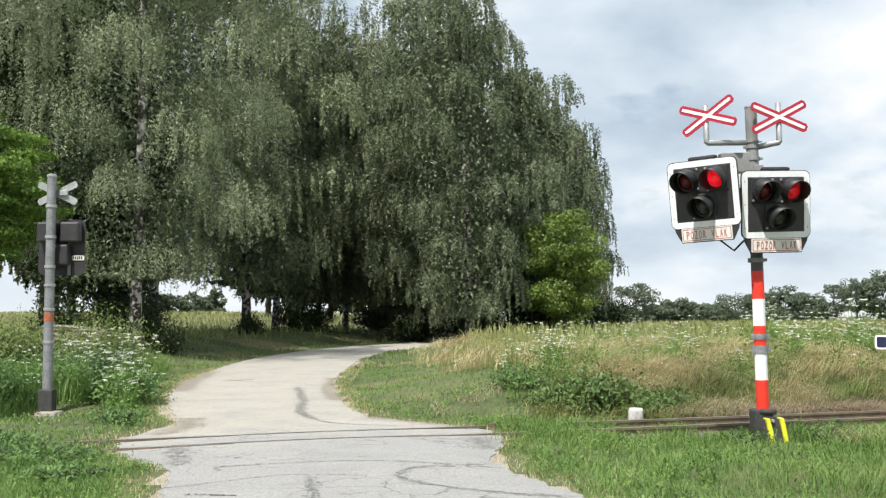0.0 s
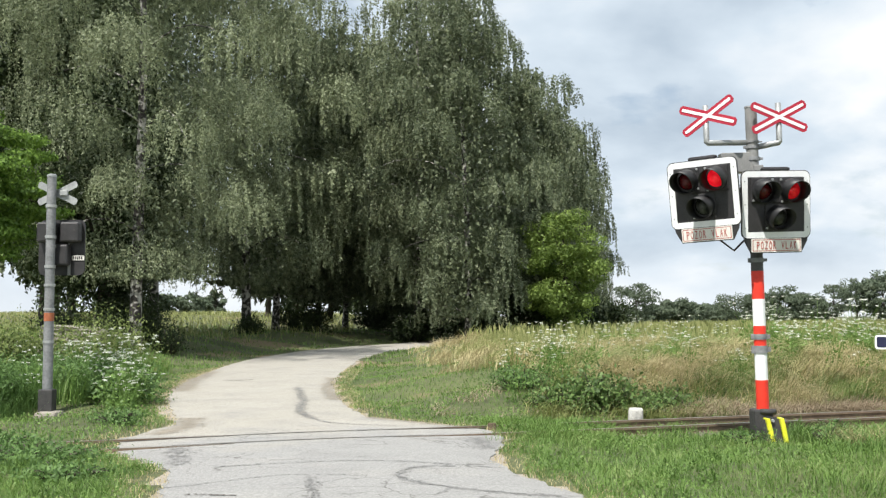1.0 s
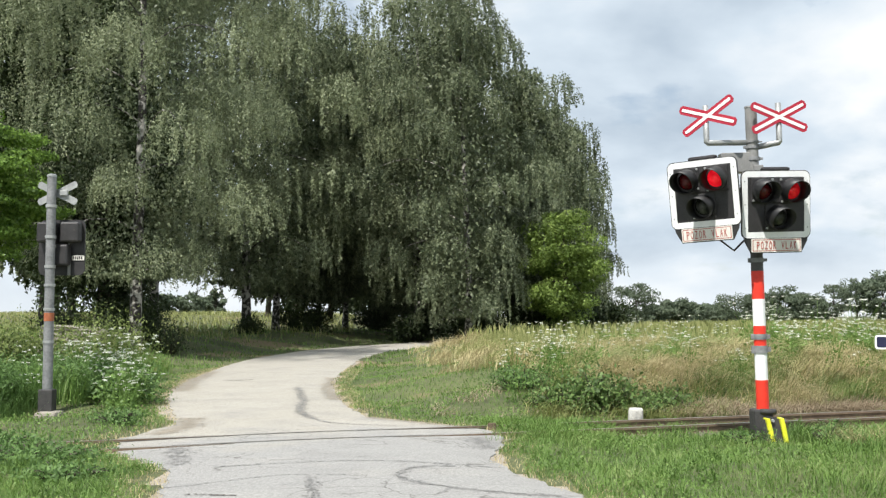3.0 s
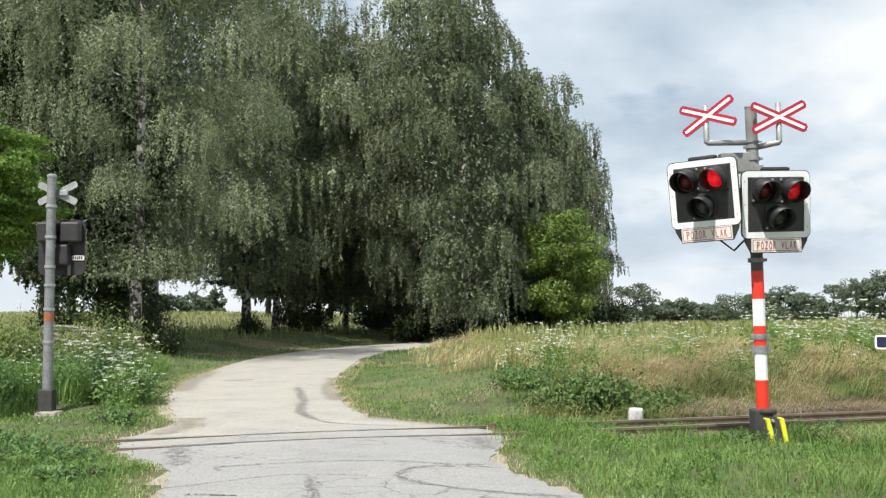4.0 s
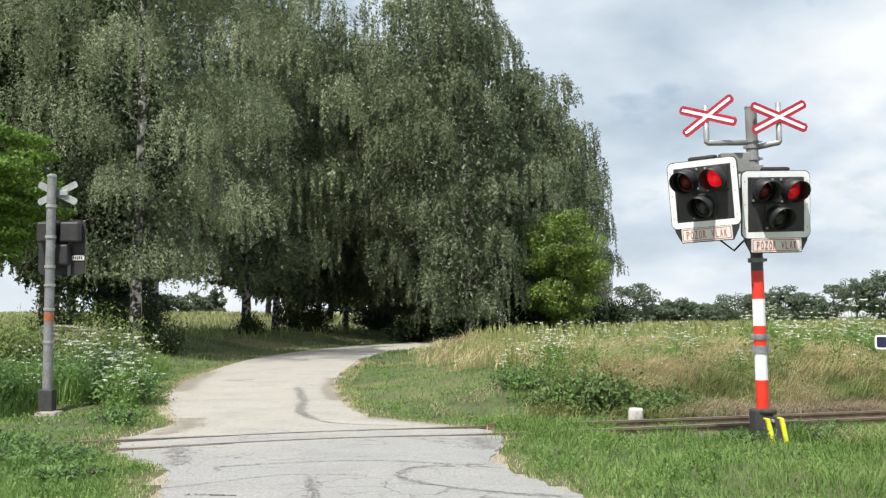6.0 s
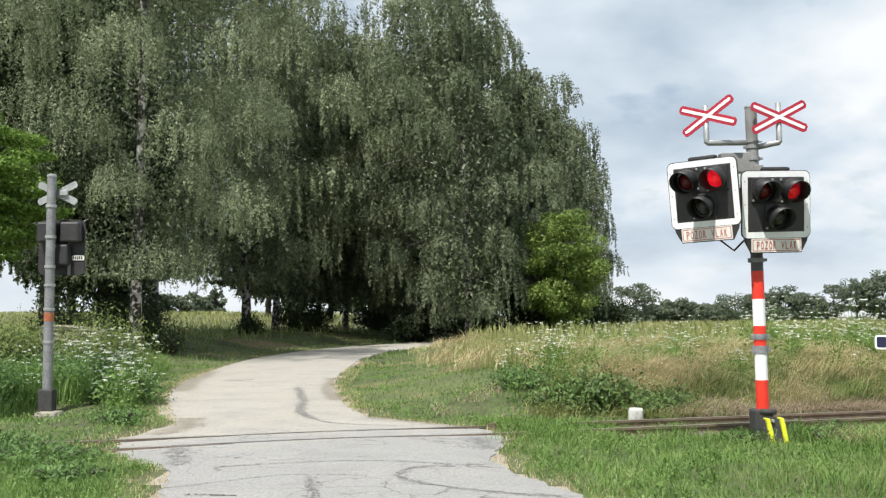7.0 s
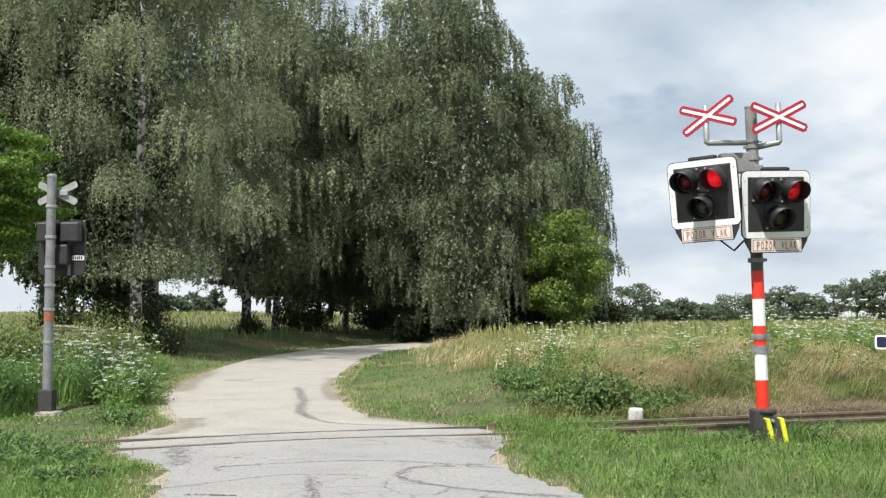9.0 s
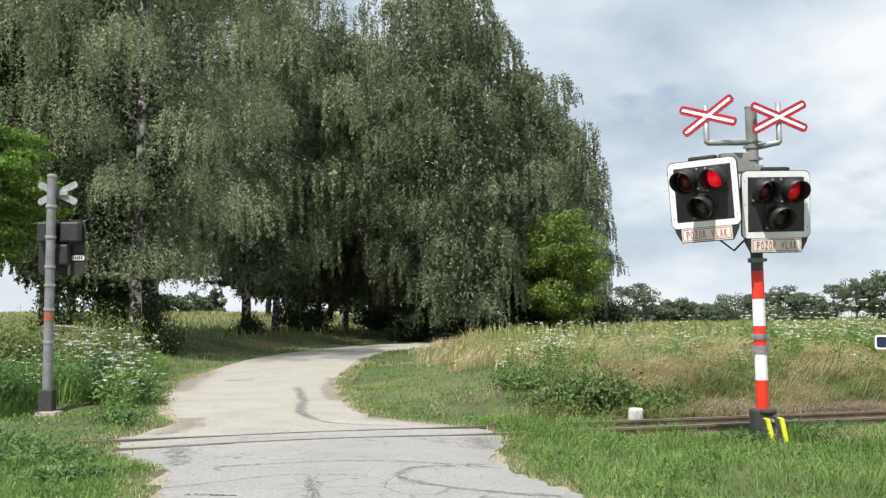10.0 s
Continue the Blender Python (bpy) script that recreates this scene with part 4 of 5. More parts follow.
def broadleaf(name, seed, x, y, H, crown, n, size, leaf, label, bark=None, group="", clumps=60, flat=0.6):
    """Tree with forked limbs and leaf clumps filling an uneven crown: crown = (cz, rx, ry, rz)."""
    rng = np.random.default_rng(seed)
    z0 = float(height(np.array(x), np.array(y)))
    root = thing(name, pose(x, y, z0 - 0.02), label, "tree", group)
    cz, rx, ry, rz = crown
    bark = bark or M_BARK
    r0 = 0.022 * H
    part("trunk", tube(bmesh.new(), [(0, 0, -0.3), (0.02, 0, 0.2), (0.05 * H * 0.3, 0, cz * 0.6), (0, 0.1, cz), (0, 0, cz + rz * 0.6)], [r0 * 1.3, r0, r0 * 0.8, r0 * 0.5, r0 * 0.12], 9), bark, root, smooth=True)
    cl = []
    for i in range(clumps):
        d = rng.normal(size=3); d /= np.linalg.norm(d)
        q = rng.uniform(0.45, 1.0) ** 0.6
        c = np.array([0, 0, cz]) + d * np.array([rx, ry, rz]) * q * rng.uniform(0.8, 1.08)
        cl.append(c)
        if i % 5 == 0 and i < 60:
            bm = tube(bmesh.new(), [(0, 0.05, cz * rng.uniform(0.55, 1.0)), (c[0] * 0.5, c[1] * 0.5, (cz + c[2]) / 2 - 0.05 * rz), c], [r0 * 0.3, r0 * 0.18, 0.01], 5)
            part("limb", bm, bark, root, smooth=True)
    each = n // clumps
    P, F = [], []
    rad = 0.30 * (rx * ry * rz) ** (1 / 3)
    for c in cl:
        d = rng.normal(size=(each, 3)); d /= np.linalg.norm(d, axis=1)[:, None]
        P.append(c[None] + d * rad * rng.uniform(0.3, 1.0, (each, 1)) ** 0.5 * np.array([1.25, 1.25, flat]) * rng.uniform(0.6, 1.25))
        F.append(d + np.array([0, 0, 0.7]))
    P, F = np.concatenate(P), np.concatenate(F)
    keep = P[:, 2] > 0.15
    leaves("crown", rng, P[keep], size, leaf, root, down=0.25, label="dense leaves", ratio=0.85, sides=3, facing=F[keep])
    return root


def put_broadleaves():
    CROWNS.extend((c, 1) for c in broadleaf("maple_tree", 3, -11.8, 27.0, 8, (4.1, 2.1, 2.1, 2.4), 44000, 0.09, L_MAPLE, "bright green young maple at the field edge", clumps=80, flat=0.3).children if c.name.startswith("crown"))
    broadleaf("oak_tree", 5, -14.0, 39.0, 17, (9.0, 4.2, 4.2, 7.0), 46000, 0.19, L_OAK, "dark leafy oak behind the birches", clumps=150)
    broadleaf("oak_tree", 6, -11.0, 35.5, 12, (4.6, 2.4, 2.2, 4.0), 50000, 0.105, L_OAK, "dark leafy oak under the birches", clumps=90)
    CROWNS.extend((c, 0) for c in broadleaf("linden_tree", 8, 5.85, 53.5, 8, (3.4, 1.9, 1.7, 3.0), 26000, 0.12, L_BRIGHT, "bright green linden among the birches", clumps=64, flat=0.7).children if c.name.startswith("crown"))
    # undergrowth trees that close the avenue; its dimness is put into near-black leaves
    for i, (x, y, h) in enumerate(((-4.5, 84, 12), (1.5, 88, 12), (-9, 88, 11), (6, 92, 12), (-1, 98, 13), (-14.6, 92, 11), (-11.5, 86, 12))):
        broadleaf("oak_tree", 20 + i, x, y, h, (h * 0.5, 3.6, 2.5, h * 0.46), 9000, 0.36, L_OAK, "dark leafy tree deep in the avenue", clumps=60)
    rng = random.Random(7)
    # far trees beyond the field: place, height, half width
    far = [(19.2, 110, 4.4, 2.3), (27.0, 140, 2.6, 1.6), (27.4, 130, 3.0, 2.0), (33.1, 125, 4.2, 2.7), (36.8, 128, 3.9, 2.3), (37.9, 122, 4.6, 2.6), (43.1, 130, 4.0, 2.0), (42.5, 120, 4.6, 1.8),
           (43.1, 115, 5.1, 2.1), (44.7, 112, 5.2, 2.4), (49.6, 115, 5.6, 2.7), (37.4, 150, 2.4, 2.0)]
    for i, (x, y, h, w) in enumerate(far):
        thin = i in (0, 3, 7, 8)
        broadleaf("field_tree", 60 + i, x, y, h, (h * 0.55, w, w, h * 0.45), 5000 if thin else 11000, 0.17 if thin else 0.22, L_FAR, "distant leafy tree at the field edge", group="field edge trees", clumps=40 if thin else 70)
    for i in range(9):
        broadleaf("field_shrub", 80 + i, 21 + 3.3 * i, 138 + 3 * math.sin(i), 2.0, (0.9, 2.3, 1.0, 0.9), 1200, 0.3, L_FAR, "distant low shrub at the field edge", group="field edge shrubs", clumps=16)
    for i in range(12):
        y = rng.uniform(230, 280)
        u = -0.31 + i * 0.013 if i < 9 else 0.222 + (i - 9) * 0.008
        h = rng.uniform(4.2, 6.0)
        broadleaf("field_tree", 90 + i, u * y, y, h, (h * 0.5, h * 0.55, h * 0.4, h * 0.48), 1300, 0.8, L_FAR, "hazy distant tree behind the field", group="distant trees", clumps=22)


def bush(seed, x, y, rx, ry, h, n, size, leaf, label, name="bramble_bush"):
    rng = np.random.default_rng(seed)
    z0 = float(height(np.array(x), np.array(y)))
    root = thing(name, pose(x, y, z0), label, "bush")
    bm = bmesh.new()
    P = []
    for i in range(26):
        a, q = rng.uniform(0, 6.283), rng.uniform(0.1, 1) ** 0.5
        top = np.array([rx * q * math.cos(a), ry * q * math.sin(a), h * rng.uniform(0.45, 1.0) * (1 - 0.45 * q * q)])
        tube(bm, [(top[0] * 0.25, top[1] * 0.25, -0.1), (top[0] * 0.7, top[1] * 0.7, top[2] * 0.75), tuple(top)], [0.012, 0.009, 0.004], 4)
        m = n // 26
        d = rng.normal(size=(m, 3)) * np.array([0.32 * rx + 0.05, 0.32 * ry + 0.05, 0.2 * h + 0.04])
        c = top[None] * rng.uniform(0.45, 1.03, (m, 1)) + d * 0.6
        c[:, 2] = np.abs(c[:, 2])
        P.append(c)
    tagged(part("stem", bm, M_BARK, root, smooth=True), kind="stuff")
    P = np.concatenate(P)
    F = P / np.array([rx, ry, h]) + np.array([0, 0, 0.6])
    leaves("foliage", rng, P, size, leaf, root, 0.3, ratio=0.5, sides=4 if size > 0.055 and y < 22 else 3, facing=F)
    return root


def put_bushes():
    bush(1, 1.6, 15.35, 0.42, 0.35, 0.42, 1700, 0.066, L_BRAMBLE, "low green bramble on the bank")
    bush(2, 2.15, 15.5, 0.55, 0.4, 0.6, 3000, 0.07, L_BRAMBLE, "low green bramble on the bank")
    bush(3, 2.7, 15.35, 0.32, 0.3, 0.36, 1100, 0.064, L_BRAMBLE, "low green bramble on the bank")
    bush(17, 3.2, 15.75, 0.42, 0.4, 0.45, 1500, 0.064, L_BRAMBLE, "low green bramble on the bank")
    bush(19, 1.2, 16.6, 0.5, 0.5, 0.4, 2000, 0.05, L_NETTLE, "low green weeds on the bank", "weed_clump")
    bush(20, -5.0, 17.1, 0.75, 0.55, 0.75, 7000, 0.06, L_NETTLE, "leafy green weeds among white flowers", "weed_clump")
    bush(21, 4.1, 11.8, 0.2, 0.16, 0.2, 260, 0.05, L_NETTLE, "broad-leaved weed by the signal foot", "weed_clump")
    bush(22, 3.2, 11.7, 0.3, 0.2, 0.16, 400, 0.05, L_NETTLE, "broad-leaved weed by the signal foot", "weed_clump")
    bush(18, 4.2, 12.1, 0.2, 0.18, 0.2, 400, 0.05, L_NETTLE, "broad-leaved weed by the signal foot", "weed_clump")
    bush(4, -6.5, 19.8, 1.2, 1.0, 1.45, 11000, 0.066, L_BUSH, "leafy elder bush beside the far signal", "elder_bush")
    bush(5, -8.2, 20.0, 1.4, 1.2, 1.3, 11000, 0.066, L_BUSH, "leafy elder bush beside the far signal", "elder_bush")
    bush(6, -6.0, 17.7, 1.0, 0.7, 0.75, 16000, 0.045, L_NETTLE, "tall green weeds round the signal foot", "weed_clump")
    bush(7, -7.0, 16.2, 0.9, 0.6, 0.8, 20000, 0.045, L_NETTLE, "tall green weeds round the signal foot", "weed_clump")
    bush(23, -3.75, 10.2, 0.6, 0.45, 0.2, 2200, 0.05, L_NETTLE, "low broad-leaved weeds in the verge", "weed_clump")
    bush(24, -4.5, 11.0, 0.6, 0.4, 0.22, 2000, 0.05, L_NETTLE, "low broad-leaved weeds in the verge", "weed_clump")
    bush(25, -3.1, 9.1, 0.4, 0.35, 0.16, 1200, 0.045, L_NETTLE, "low broad-leaved weeds in the verge", "weed_clump")
    bush(26, -3.95, 13.6, 0.4, 0.3, 0.2, 1000, 0.05, L_NETTLE, "low broad-leaved weeds beside the lane", "weed_clump")
    # tree shade is worked into the dark leaf colour of these shrubs
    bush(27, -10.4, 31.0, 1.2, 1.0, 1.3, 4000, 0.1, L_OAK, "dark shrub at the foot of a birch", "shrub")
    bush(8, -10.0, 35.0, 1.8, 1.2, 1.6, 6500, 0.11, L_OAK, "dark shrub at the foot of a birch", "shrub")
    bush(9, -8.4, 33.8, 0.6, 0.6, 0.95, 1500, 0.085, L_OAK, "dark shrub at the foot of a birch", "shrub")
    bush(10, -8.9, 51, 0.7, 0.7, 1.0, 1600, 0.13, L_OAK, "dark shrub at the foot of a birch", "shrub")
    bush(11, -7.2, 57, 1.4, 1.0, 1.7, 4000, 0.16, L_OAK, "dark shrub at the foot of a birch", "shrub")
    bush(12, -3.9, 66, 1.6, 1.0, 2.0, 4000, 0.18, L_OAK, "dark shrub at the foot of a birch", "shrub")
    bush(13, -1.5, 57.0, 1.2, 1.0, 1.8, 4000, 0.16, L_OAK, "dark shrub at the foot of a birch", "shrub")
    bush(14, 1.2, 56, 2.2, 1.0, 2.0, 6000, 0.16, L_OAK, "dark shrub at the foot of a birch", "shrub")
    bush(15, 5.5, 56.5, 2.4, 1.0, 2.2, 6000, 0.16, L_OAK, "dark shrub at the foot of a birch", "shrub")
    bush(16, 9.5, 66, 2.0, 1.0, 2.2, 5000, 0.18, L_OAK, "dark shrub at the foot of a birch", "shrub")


def blades(name, seed, X, Y, h, width, material, label, lean=0.45, wind=(0, 0), category="grass"):
    """Bent grass blades standing at X, Y: one mesh."""
    rng = np.random.default_rng(seed)
    n = len(X)
    Z = height(X, Y) - 0.02
    a = rng.uniform(0, 6.283, n)
    H = h * rng.uniform(0.45, 1.15, n)
    w = width * rng.uniform(0.7, 1.3, n)
    b = rng.uniform(0, 6.283, n)
    k = H * lean * rng.uniform(0.2, 1.2, n)
    bx, by = np.cos(b) * k + wind[0] * H, np.sin(b) * k + wind[1] * H
    side = np.stack([np.cos(a) * w, np.sin(a) * w, np.zeros(n)], 1)
    base = np.stack([X, Y, Z], 1)
    mid = base + np.stack([bx * 0.35, by * 0.35, H * 0.62], 1)
    tip = base + np.stack([bx, by, H * (1 - 0.25 * lean)], 1)
    v = np.stack([base - side, base + side, mid + side * 0.7, mid - side * 0.7, tip], 1).reshape(-1, 3)
    i = np.arange(n)[:, None] * 5
    f = np.concatenate([i + np.array([0, 1, 2]), i + np.array([0, 2, 3]), i + np.array([3, 2, 4])], 0)
    ob = raw(name, v, 3, f, material)
    return tagged(ob, label, category, kind="stuff")


def tufts(name, seed, CX, CY, per, spread, h, width, material, label, aim=0.0, fan=0.6, reach=0.8, drop=0.5, category="grass"):
    """Tufts of long blades that arch over one way: aim is the bearing of the lean, fan its scatter."""
    rng = np.random.default_rng(seed)
    n = len(CX) * per
    X = np.repeat(CX, per) + rng.normal(size=n) * spread
    Y = np.repeat(CY, per) + rng.normal(size=n) * spread
    a = aim + np.repeat(rng.normal(size=len(CX)) * fan * 0.6, per) + rng.normal(size=n) * fan
    L = h * np.repeat(rng.uniform(0.75, 1.2, len(CX)), per) * rng.uniform(0.6, 1.15, n)
    base = np.stack([X, Y, height(X, Y) - 0.02], 1)
    out = np.stack([np.cos(a), np.sin(a), np.zeros(n)], 1)
    side = np.stack([-np.sin(a), np.cos(a), np.zeros(n)], 1) * (width * rng.uniform(0.7, 1.3, n))[:, None]
    r, dr = reach * rng.uniform(0.5, 1.2, n), drop * rng.uniform(0.6, 1.2, n)
    lv = [base + out * (L * r * u ** 1.7)[:, None] + np.array([0, 0, 1.0]) * (L * (u - dr * u ** 2.2))[:, None] for u in (0.0, 0.4, 0.75, 1.0)]
    v = np.stack([lv[0] - side, lv[0] + side, lv[1] - side * 0.8, lv[1] + side * 0.8, lv[2] - side * 0.6, lv[2] + side * 0.6, lv[3]], 1).reshape(-1, 3)
    i = np.arange(n)[:, None] * 7
    f = np.concatenate([i + np.array(k) for k in ((0, 1, 3), (0, 3, 2), (2, 3, 5), (2, 5, 4), (4, 5, 6))], 0)
    return tagged(raw(name, v, 3, f, material), label, category, kind="stuff")


def scatter(rng, n, x0, x1, y0, y1, keep):
    X, Y = rng.uniform(x0, x1, n), rng.uniform(y0, y1, n)
    k = keep(X, Y)
    return X[k], Y[k]


def tn(X, Y):
    return (Y - 12.67 - 0.381 * X) * 0.9345


def patchy(X, Y, f, ph=0.0):
    return 0.5 + 0.25 * (np.sin(f * X + 1.3 * ph) * np.cos(0.8 * f * Y + ph) + np.sin(2.3 * f * X - 1.1 * f * Y + 2 * ph)) 


def put_grass():
    rng = np.random.default_rng(77)
    off = lambda X, Y, g=0.12: np.maximum(*across(X, Y)) > g + 0.34 * (patchy(X, Y, 3.1) - 0.5)
    clear = lambda X, Y: (np.abs(tn(X, Y)) > 0.62) | (rng.random(len(X)) < np.where(X < 1.6, 0.75, 0.42))
    # near verge
    X, Y = scatter(rng, 195000, -6, 8, 7.0, 14.6, lambda X, Y: off(X, Y) & clear(X, Y) & (tn(X, Y) < 0.3) & (np.abs(X) < 0.47 * Y + 0.5))
    blades("verge_grass", 1, X, Y, 0.085, 0.003, L_GRASS, "short green verge grass before the track", 0.9)
    X, Y = scatter(rng, 30000, 0.9, 8, 8.0, 14.5, lambda X, Y: off(X, Y, 0.5) & (tn(X, Y) < -0.75) & (X < 0.47 * Y) & (patchy(X, Y, 1.4, 2.0) > 0.5))
    blades("verge_grass", 2, X, Y, 0.15, 0.003, L_GRASS, "longer grass tufts before the track", 1.0)
    X, Y = scatter(rng, 16000, -6, -2.5, 8.0, 13, lambda X, Y: off(X, Y, 0.3) & (tn(X, Y) < -0.65) & (-X < 0.47 * Y))
    blades("verge_grass", 8, X, Y, 0.14, 0.003, L_GRASS, "longer grass tufts before the track", 1.0)
    # far side, mown strip and left edge
    X, Y = scatter(rng, 130000, -9, 8, 12.0, 30, lambda X, Y: off(X, Y) & clear(X, Y) & (tn(X, Y) > 0.3) & (np.abs(X) < 0.47 * Y) & (rng.random(len(X)) < 1.35 - Y / 32) & ((X + 5.5) ** 2 + (Y - 15.45) ** 2 > 0.6))
    blades("verge_grass", 3, X, Y, 0.095, 0.005, L_GRASS, "green grass beyond the track", 0.8)
    X, Y = scatter(rng, 36000, -30, 6, 28, 64, lambda X, Y: off(X, Y, 0.2) & (np.abs(X) < 0.47 * Y))
    blades("verge_grass", 4, X, Y, 0.16, 0.012, L_GRASS, "grass under the trees", 0.8)
    # low broad-leaved weeds in the verge
    X, Y = scatter(rng, 42000, -6, 8, 7.2, 17, lambda X, Y: off(X, Y, 0.25) & (np.abs(tn(X, Y)) > 0.7) & (np.abs(X) < 0.47 * Y) & (patchy(X, Y, 2.2, 0.7) > 0.46) & ((X + 5.5) ** 2 + (Y - 15.45) ** 2 > 0.6))
    P = np.stack([X, Y, height(X, Y) + rng.uniform(0.02, 0.1, len(X))], 1)
    tagged(leaves("clover", rng, P, 0.026, L_GRASS, None, ratio=0.9), "low broad-leaved weeds in the verge grass", "weeds", kind="stuff")
    # tall meadow on the bank and field
    right = lambda X, Y: (across(X, Y)[1] > 2.3 + 1.5 * patchy(X, Y, 0.7)) & (tn(X, Y) > np.where(X > 3.6, 1.05, 1.7) + 1.2 * patchy(X, Y, 1.2)) & (X < 0.45 * Y)
    X, Y = scatter(rng, 80000, -1, 16, 15, 34, right)
    blades("meadow", 5, X, Y, 0.4, 0.005, L_SHADEGRASS, "tall meadow grass on the bank", 0.8, (0.3, -0.12))
    bank = lambda X, Y: right(X, Y) & (0.6 * patchy(X, Y, 1.1, 1.0) + 0.4 * patchy(X, Y, 2.7, 0.3) > 0.45)
    X, Y = scatter(rng, 3300, 0.5, 12, 14.6, 26, bank)
    tufts("meadow_straw", 6, X, Y, 26, 0.1, 0.72, 0.0035, L_STRAW, "dry straw stalks swept over the bank", -0.25, 0.55, 1.2, 0.8)
    X, Y = scatter(rng, 900, 1.2, 9, 14.6, 21, lambda X, Y: right(X, Y) & (patchy(X, Y, 1.7, 0.6) > 0.4))
    tufts("meadow_straw", 29, X, Y, 9, 0.16, 0.8, 0.006, L_STRAW, "pale stalks bent flat by the wind", -0.15, 0.8, 1.4, 0.88)
    X, Y = scatter(rng, 2200, 0.5, 12, 14.6, 26, lambda X, Y: right(X, Y) & (0.6 * patchy(X, Y, 1.1, 1.0) + 0.4 * patchy(X, Y, 2.7, 0.3) <= 0.5))
    tufts("meadow", 21, X, Y, 22, 0.1, 0.66, 0.0045, L_GRASS, "long green grass swept over the bank", -0.3, 0.65, 1.15, 0.76)
    X, Y = scatter(rng, 1700, 2.6, 9, 13.6, 18.5, lambda X, Y: (tn(X, Y) > 0.85) & (tn(X, Y) < 1.35 + 0.9 * patchy(X, Y, 2.0)) & (X < 0.46 * Y) & (X > 2.9 + 0.5 * patchy(X, Y, 3)))
    tufts("dead_grass", 7, X, Y, 30, 0.07, 0.42, 0.003, L_BROWN, "dead brown grass matted beside the rail", -1.1, 0.9, 0.9, 0.75)
    X, Y = scatter(rng, 260, -8.6, -5.95, 14.9, 17.6, lambda X, Y: (-X < 0.47 * Y))
    tufts("rank_grass", 22, X, Y, 40, 0.12, 0.6, 0.005, L_NETTLE, "rank green grass beside the far signal", -1.2, 1.2, 0.5, 0.35)
    X, Y = scatter(rng, 900, -6, 8, 7.4, 12.6, lambda X, Y: off(X, Y, 0.25) & (tn(X, Y) < -0.8) & (np.abs(X) < 0.46 * Y))
    tufts("verge_tuft", 23, X, Y, 18, 0.05, 0.2, 0.003, L_GRASS, "small tufts in the verge", -1.5, 2.0, 0.6, 0.4)
    X, Y = scatter(rng, 46000, -4, 70, 33, 125, lambda X, Y: (across(X, Y)[1] > 3) & (X < 0.45 * Y) & (X > 0.02 * Y))
    blades("meadow", 9, X, Y, 0.6, 0.03, L_SHADEGRASS, "tall meadow grass over the field", 0.4)
    X, Y = scatter(rng, 34000, -70, -4, 24, 150, lambda X, Y: (across(X, Y)[0] > 2.8) & (-X < 0.47 * Y) & (-X > 0.08 * Y))
    blades("meadow", 10, X, Y, 0.55, 0.022, L_SHADEGRASS, "tall meadow grass behind the tree row", 0.8)
    X, Y = scatter(rng, 22000, -11, -5.4, 15.5, 26, lambda X, Y: (across(X, Y)[0] > 0.8) & (-X < 0.47 * Y) & ((Y > 16.4) | (X < -6.4)) & ((X + 5.5) ** 2 + (Y - 15.45) ** 2 > 0.6))
    blades("meadow", 11, X, Y, 0.6, 0.009, L_GRASS, "rank green grass by the far signal", 0.5)
    X, Y = scatter(rng, 110, 4.1, 5.8, 9.4, 12.6, lambda X, Y: (patchy(X, Y, 2.6, 1.2) > 0.45) & (X < 0.46 * Y))
    tufts("dry_tuft", 14, X, Y, 26, 0.07, 0.38, 0.003, L_STRAW, "dry grass tuft before the track", -2.2, 1.0, 0.8, 0.55)
    X, Y = scatter(rng, 150, 3.8, 5.8, 9.0, 12.9, lambda X, Y: (tn(X, Y) < -0.6) & (X < 0.46 * Y))
    tufts("verge_tuft", 25, X, Y, 26, 0.08, 0.36, 0.0035, L_GRASS, "longer green tufts before the track", -1.8, 1.4, 0.7, 0.5)
    X, Y = scatter(rng, 7000, -9, 9, -9, 7.2, lambda X, Y: off(X, Y))
    blades("verge_grass", 15, X, Y, 0.16, 0.012, L_GRASS, "green verge grass along the lane")
    X, Y = scatter(rng, 1500, -3, 6, 19, 36, lambda X, Y: (across(X, Y)[1] > 1.5 + patchy(X, Y, 0.9, 2.0)) & (across(X, Y)[1] < 3.8) & (patchy(X, Y, 1.6, 0.3) > 0.42))
    tufts("meadow_straw", 16, X, Y, 20, 0.12, 0.5, 0.005, L_STRAW, "dry straw on the crest of the bank", -0.2, 0.8, 0.8, 0.5)
    X, Y = scatter(rng, 160, -0.2, 2.4, 14.6, 17.5, lambda X, Y: (across(X, Y)[1] > 0.9) & (patchy(X, Y, 2.4, 1.9) > 0.55))
    tufts("dry_patch", 24, X, Y, 16, 0.08, 0.2, 0.0035, L_BROWN, "small dry patches in the mown grass", -0.4, 1.2, 0.9, 0.7)
    X, Y = scatter(rng, 130, 1.2, 4.0, 14.6, 15.9, lambda X, Y: (tn(X, Y) > 1.0))
    tufts("meadow", 17, X, Y, 16, 0.08, 0.42, 0.004, L_SHADEGRASS, "long grass growing through the bramble", -0.6, 0.9, 0.9, 0.6)
    X, Y = scatter(rng, 900, 0.6, 8.5, 11.8, 16.5, lambda X, Y: (tn(X, Y) > -1.0) & (tn(X, Y) < -0.45) & (X < 0.46 * Y) & ((patchy(X, Y, 2.9, 0.4) > 0.45) | (X < 1.5)))
    tufts("verge_tuft", 26, X, Y, 22, 0.09, 0.24, 0.003, L_GRASS, "grass growing over the near rail", -1.4, 1.5, 0.7, 0.4)
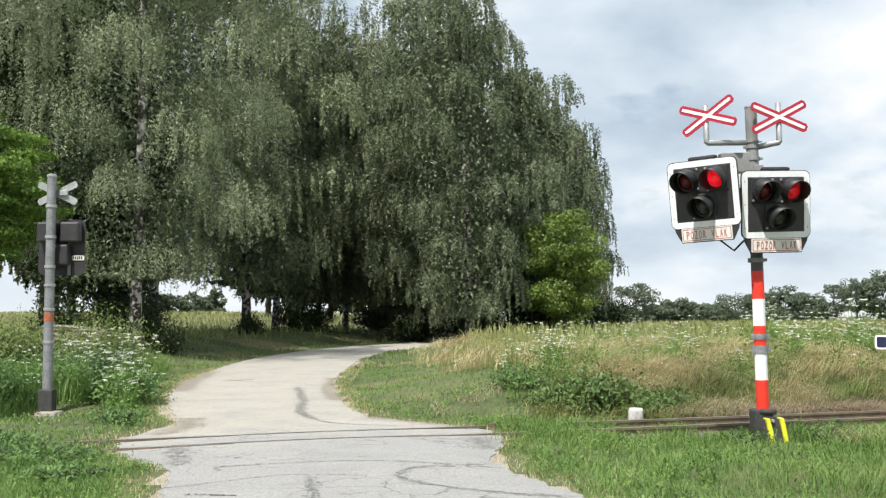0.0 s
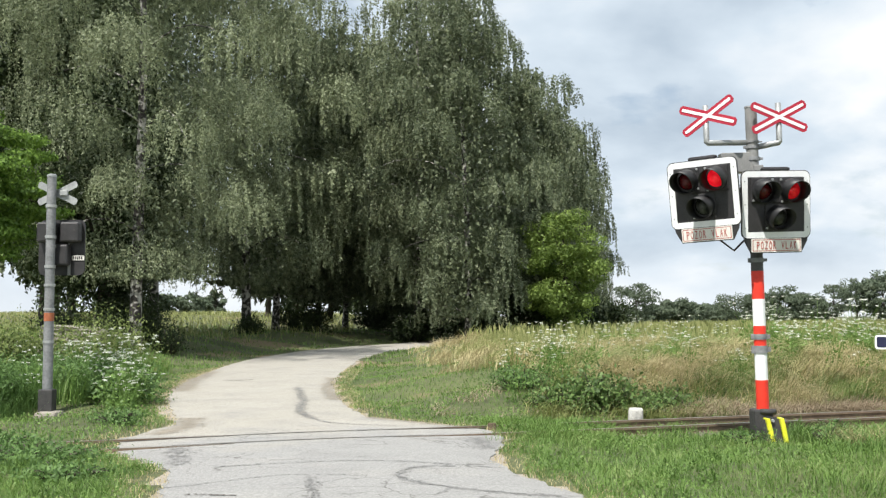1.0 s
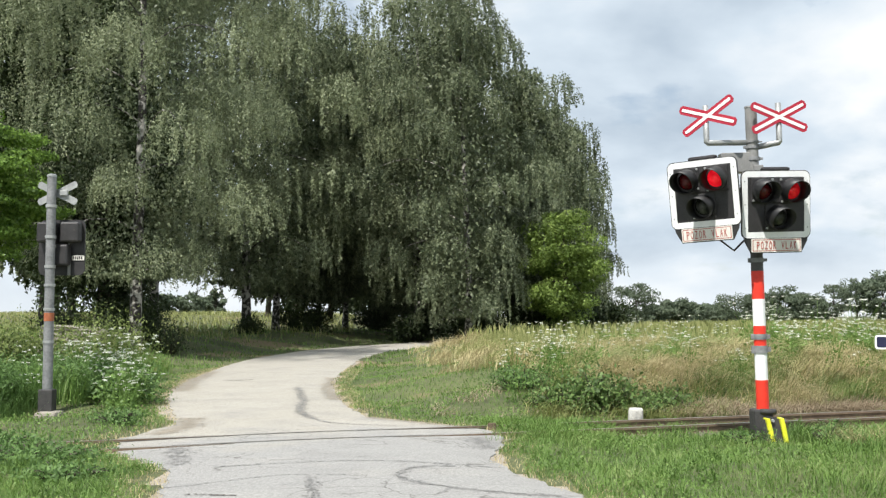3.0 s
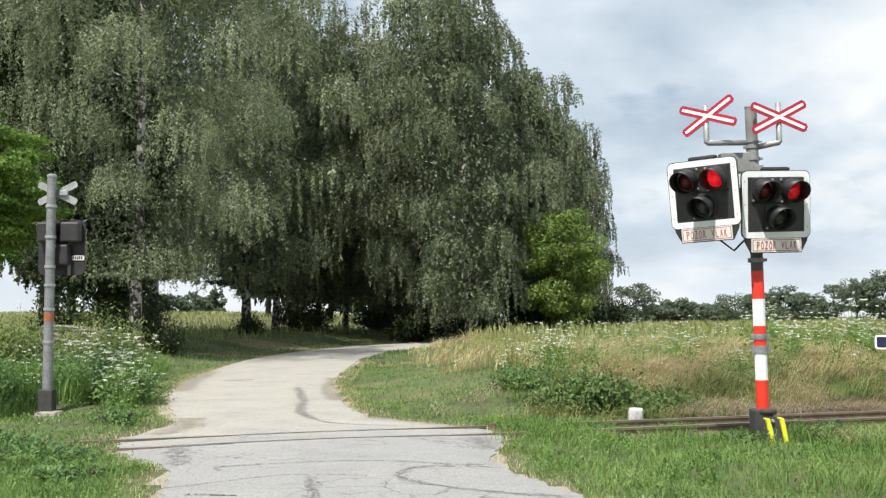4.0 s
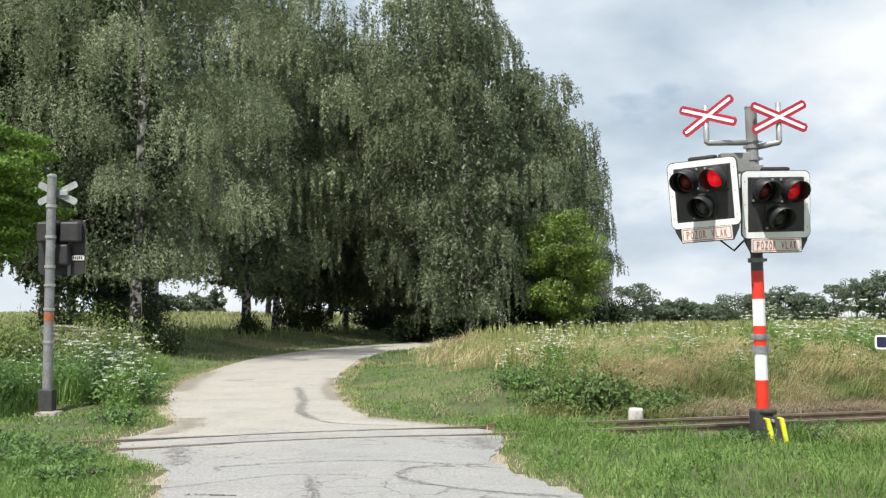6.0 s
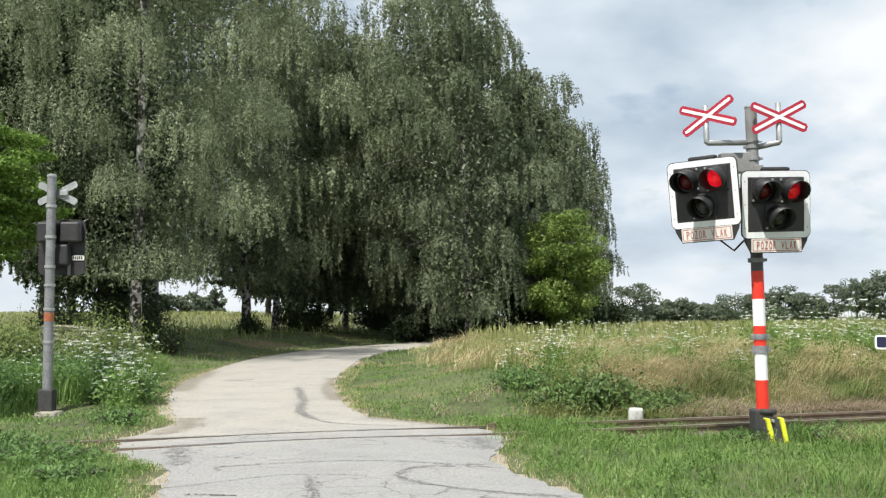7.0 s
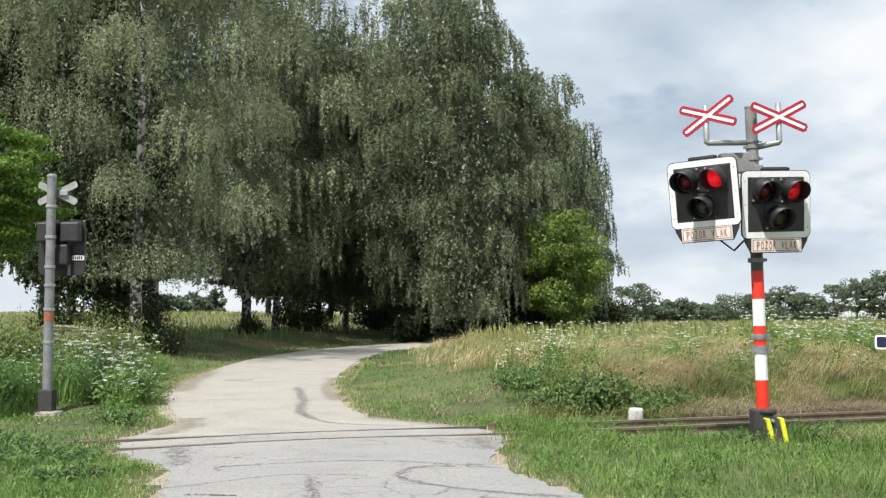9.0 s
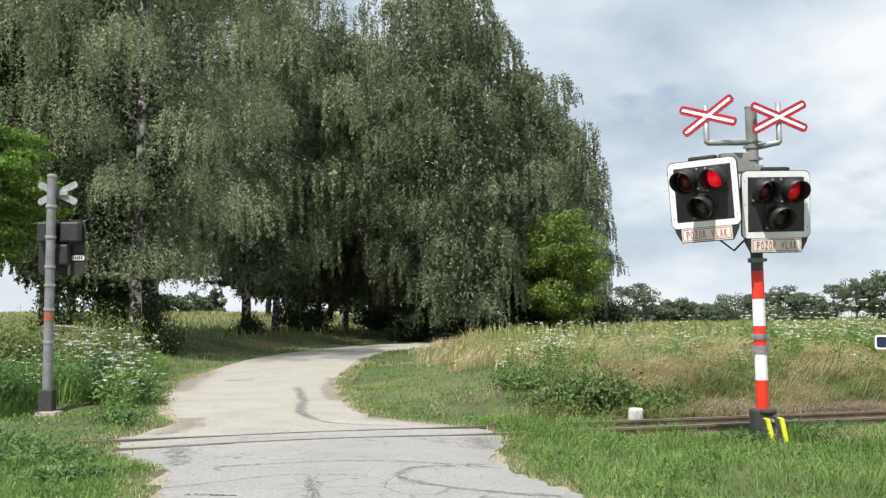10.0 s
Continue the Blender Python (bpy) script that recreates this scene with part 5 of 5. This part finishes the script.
    X, Y = scatter(rng, 200, 0.7, 5.0, 12.5, 15, lambda X, Y: (np.abs(tn(X, Y)) < 0.34) & (X < 0.46 * Y) & (patchy(X, Y, 2.1, 1.4) > 0.42))
    tufts("verge_tuft", 27, X, Y, 22, 0.09, 0.16, 0.003, L_GRASS, "grass growing between the rails", -1.4, 2.0, 0.7, 0.4)
    X, Y = scatter(rng, 260, 0.5, 2.1, 12.2, 14.0, lambda X, Y: (np.abs(tn(X, Y)) < 0.95) & (np.maximum(*across(X, Y)) > 0.25))
    tufts("verge_tuft", 28, X, Y, 24, 0.09, 0.2, 0.003, L_GRASS, "grass hiding the rails beside the lane", -1.4, 1.6, 0.7, 0.4)
    # straw along the lane's edges
    X, Y = scatter(rng, 90000, -6, 2, 8, 30, lambda X, Y: (np.maximum(*across(X, Y)) > -0.02) & (np.maximum(*across(X, Y)) < 0.42))
    blades("edge_straw", 12, X, Y, 0.07, 0.0035, L_STRAW, "dry straw along the lane's edge", 0.9)


def put_flowers():
    """White umbels on thin stems, built once and copied."""
    rng = np.random.default_rng(5)

    def make(seed, h, umbels, spread):
        g = np.random.default_rng(seed)
        root = thing("wild_parsley", Matrix.Identity(4), "white umbel flowers on thin green stems", "wildflower", "white umbel flowers")
        bm = bmesh.new()
        P = []
        for _ in range(umbels):
            top = np.array([g.normal() * spread, g.normal() * spread, h * g.uniform(0.65, 1.05)])
            tube(bm, [(top[0] * 0.1, top[1] * 0.1, -0.05), (top[0] * 0.5, top[1] * 0.5, top[2] * 0.6), tuple(top)], [0.005, 0.004, 0.002], 4)
            r = g.uniform(0.028, 0.052)
            d = g.normal(size=(30, 3)) * np.array([r * 0.5, r * 0.5, 0.004])
            P.append(top[None] + d)
        tagged(part("stem", bm, L_GRASS, root), kind="stuff")
        tagged(leaves("blossom", g, np.concatenate(P), 0.015, L_FLOWER, root, label="flat white flower heads", ratio=0.9, facing=np.array([[0, -0.5, 1.0]])), kind="stuff")
        lp = np.stack([g.normal(size=60) * spread * 0.9, g.normal(size=60) * spread * 0.9, g.uniform(0.05, h * 0.6, 60)], 1)
        tagged(leaves("foliage", g, lp, 0.09, L_GRASS, root, ratio=0.5), kind="stuff")
        return root

    kinds = [make(1, 0.95, 9, 0.16), make(2, 0.8, 14, 0.2), make(3, 1.05, 6, 0.14)]
    spots = []
    for i in range(34):
        k = rng.uniform(-1, 1)
        spots.append((-5.15 + 0.75 * k + rng.normal(0, 0.2), 17.4 - 1.0 * k + rng.normal(0, 0.4), rng.uniform(0.55, 1.15)))
    for i in range(26):
        spots.append((rng.uniform(-8.5, -4.2), rng.uniform(12.6, 21), rng.uniform(0.5, 0.9)))
    for i in range(34):
        y = rng.uniform(17, 28)
        spots.append((rng.uniform(0.08, 0.43) * y, y, rng.uniform(0.6, 0.85)))
    for i in range(18):
        y = rng.uniform(19, 24)
        spots.append((rng.uniform(0.27, 0.42) * y, y, rng.uniform(0.75, 0.92)))
    for i in range(10):
        y = rng.uniform(20, 23)
        spots.append((rng.uniform(0.26, 0.41) * y, y, rng.uniform(1.0, 1.2)))
    for i in range(9):
        y = rng.uniform(16.0, 19.5)
        spots.append((rng.uniform(0.085, 0.16) * y, y, rng.uniform(0.55, 0.8)))
    for i in range(3):
        spots.append((rng.uniform(0.9, 1.9), rng.uniform(15.5, 17), rng.uniform(0.6, 0.8)))
    used = set()
    for i, (x, y, s) in enumerate(spots):
        k = i % 3
        le, ri = across(np.array(x), np.array(y))
        if max(le, ri) < 0.4 or (abs(x + 5.65) < 0.6 and y < 16.3):
            continue
        m = pose(x, y, float(height(np.array(x), np.array(y))), 0, 0, rng.uniform(0, 360))
        if k in used:
            ob = copy_thing(kinds[k], m)
        else:
            ob = kinds[k]; ob.matrix_basis = m; used.add(k)
        ob.scale = (s, s, s)


put_birches()
put_broadleaves()
put_bushes()
put_grass()
put_flowers()


# ---- what moves: the blinking lamps and the crowns in the wind ----
def motions():
    to_left = [0.165 + 0.9925 * k for k in range(10)]
    to_right = [0.667 + 0.991 * k for k in range(10)]
    swaps = sorted([(t, "L") for t in to_left] + [(t, "R") for t in to_right])
    for lens, (x, y, z), lamp in LENSES:
        # each lens ball shows its lit half or its dark half to the front
        lit = lamp == "R"
        rows = [(0, pose(x, y, z, 0, 0, 0 if lit else 180))]
        for t, side in swaps:
            now = side == lamp
            if now == lit or t > 9.85:
                continue
            a, b = (180, 0) if now else (0, 180)
            for k in range(4):
                rows.append((t - 0.05 + k / 30, pose(x, y, z, 0, 0, a + (b - a) * k / 3)))
            lit = now
        rows.append((10, pose(x, y, z, 0, 0, 0 if lit else 180)))
        walk(lens, rows)
    for j, (crown, i) in enumerate(CROWNS):
        ph = 1.7 * j
        rows = [(t, pose(0.03 * math.sin(1.9 * t + ph) + 0.02 * math.sin(3.7 * t + 2 * ph), 0.02 * math.sin(1.5 * t + ph), 0, 0.12 * math.sin(1.3 * t + ph), 0.22 * math.sin(1.6 * t + 1.3 * ph), 0.25 * math.sin(1.1 * t + ph)))
                for t in np.arange(0, 10.01, 0.5)]
        walk(crown, rows)


motions()
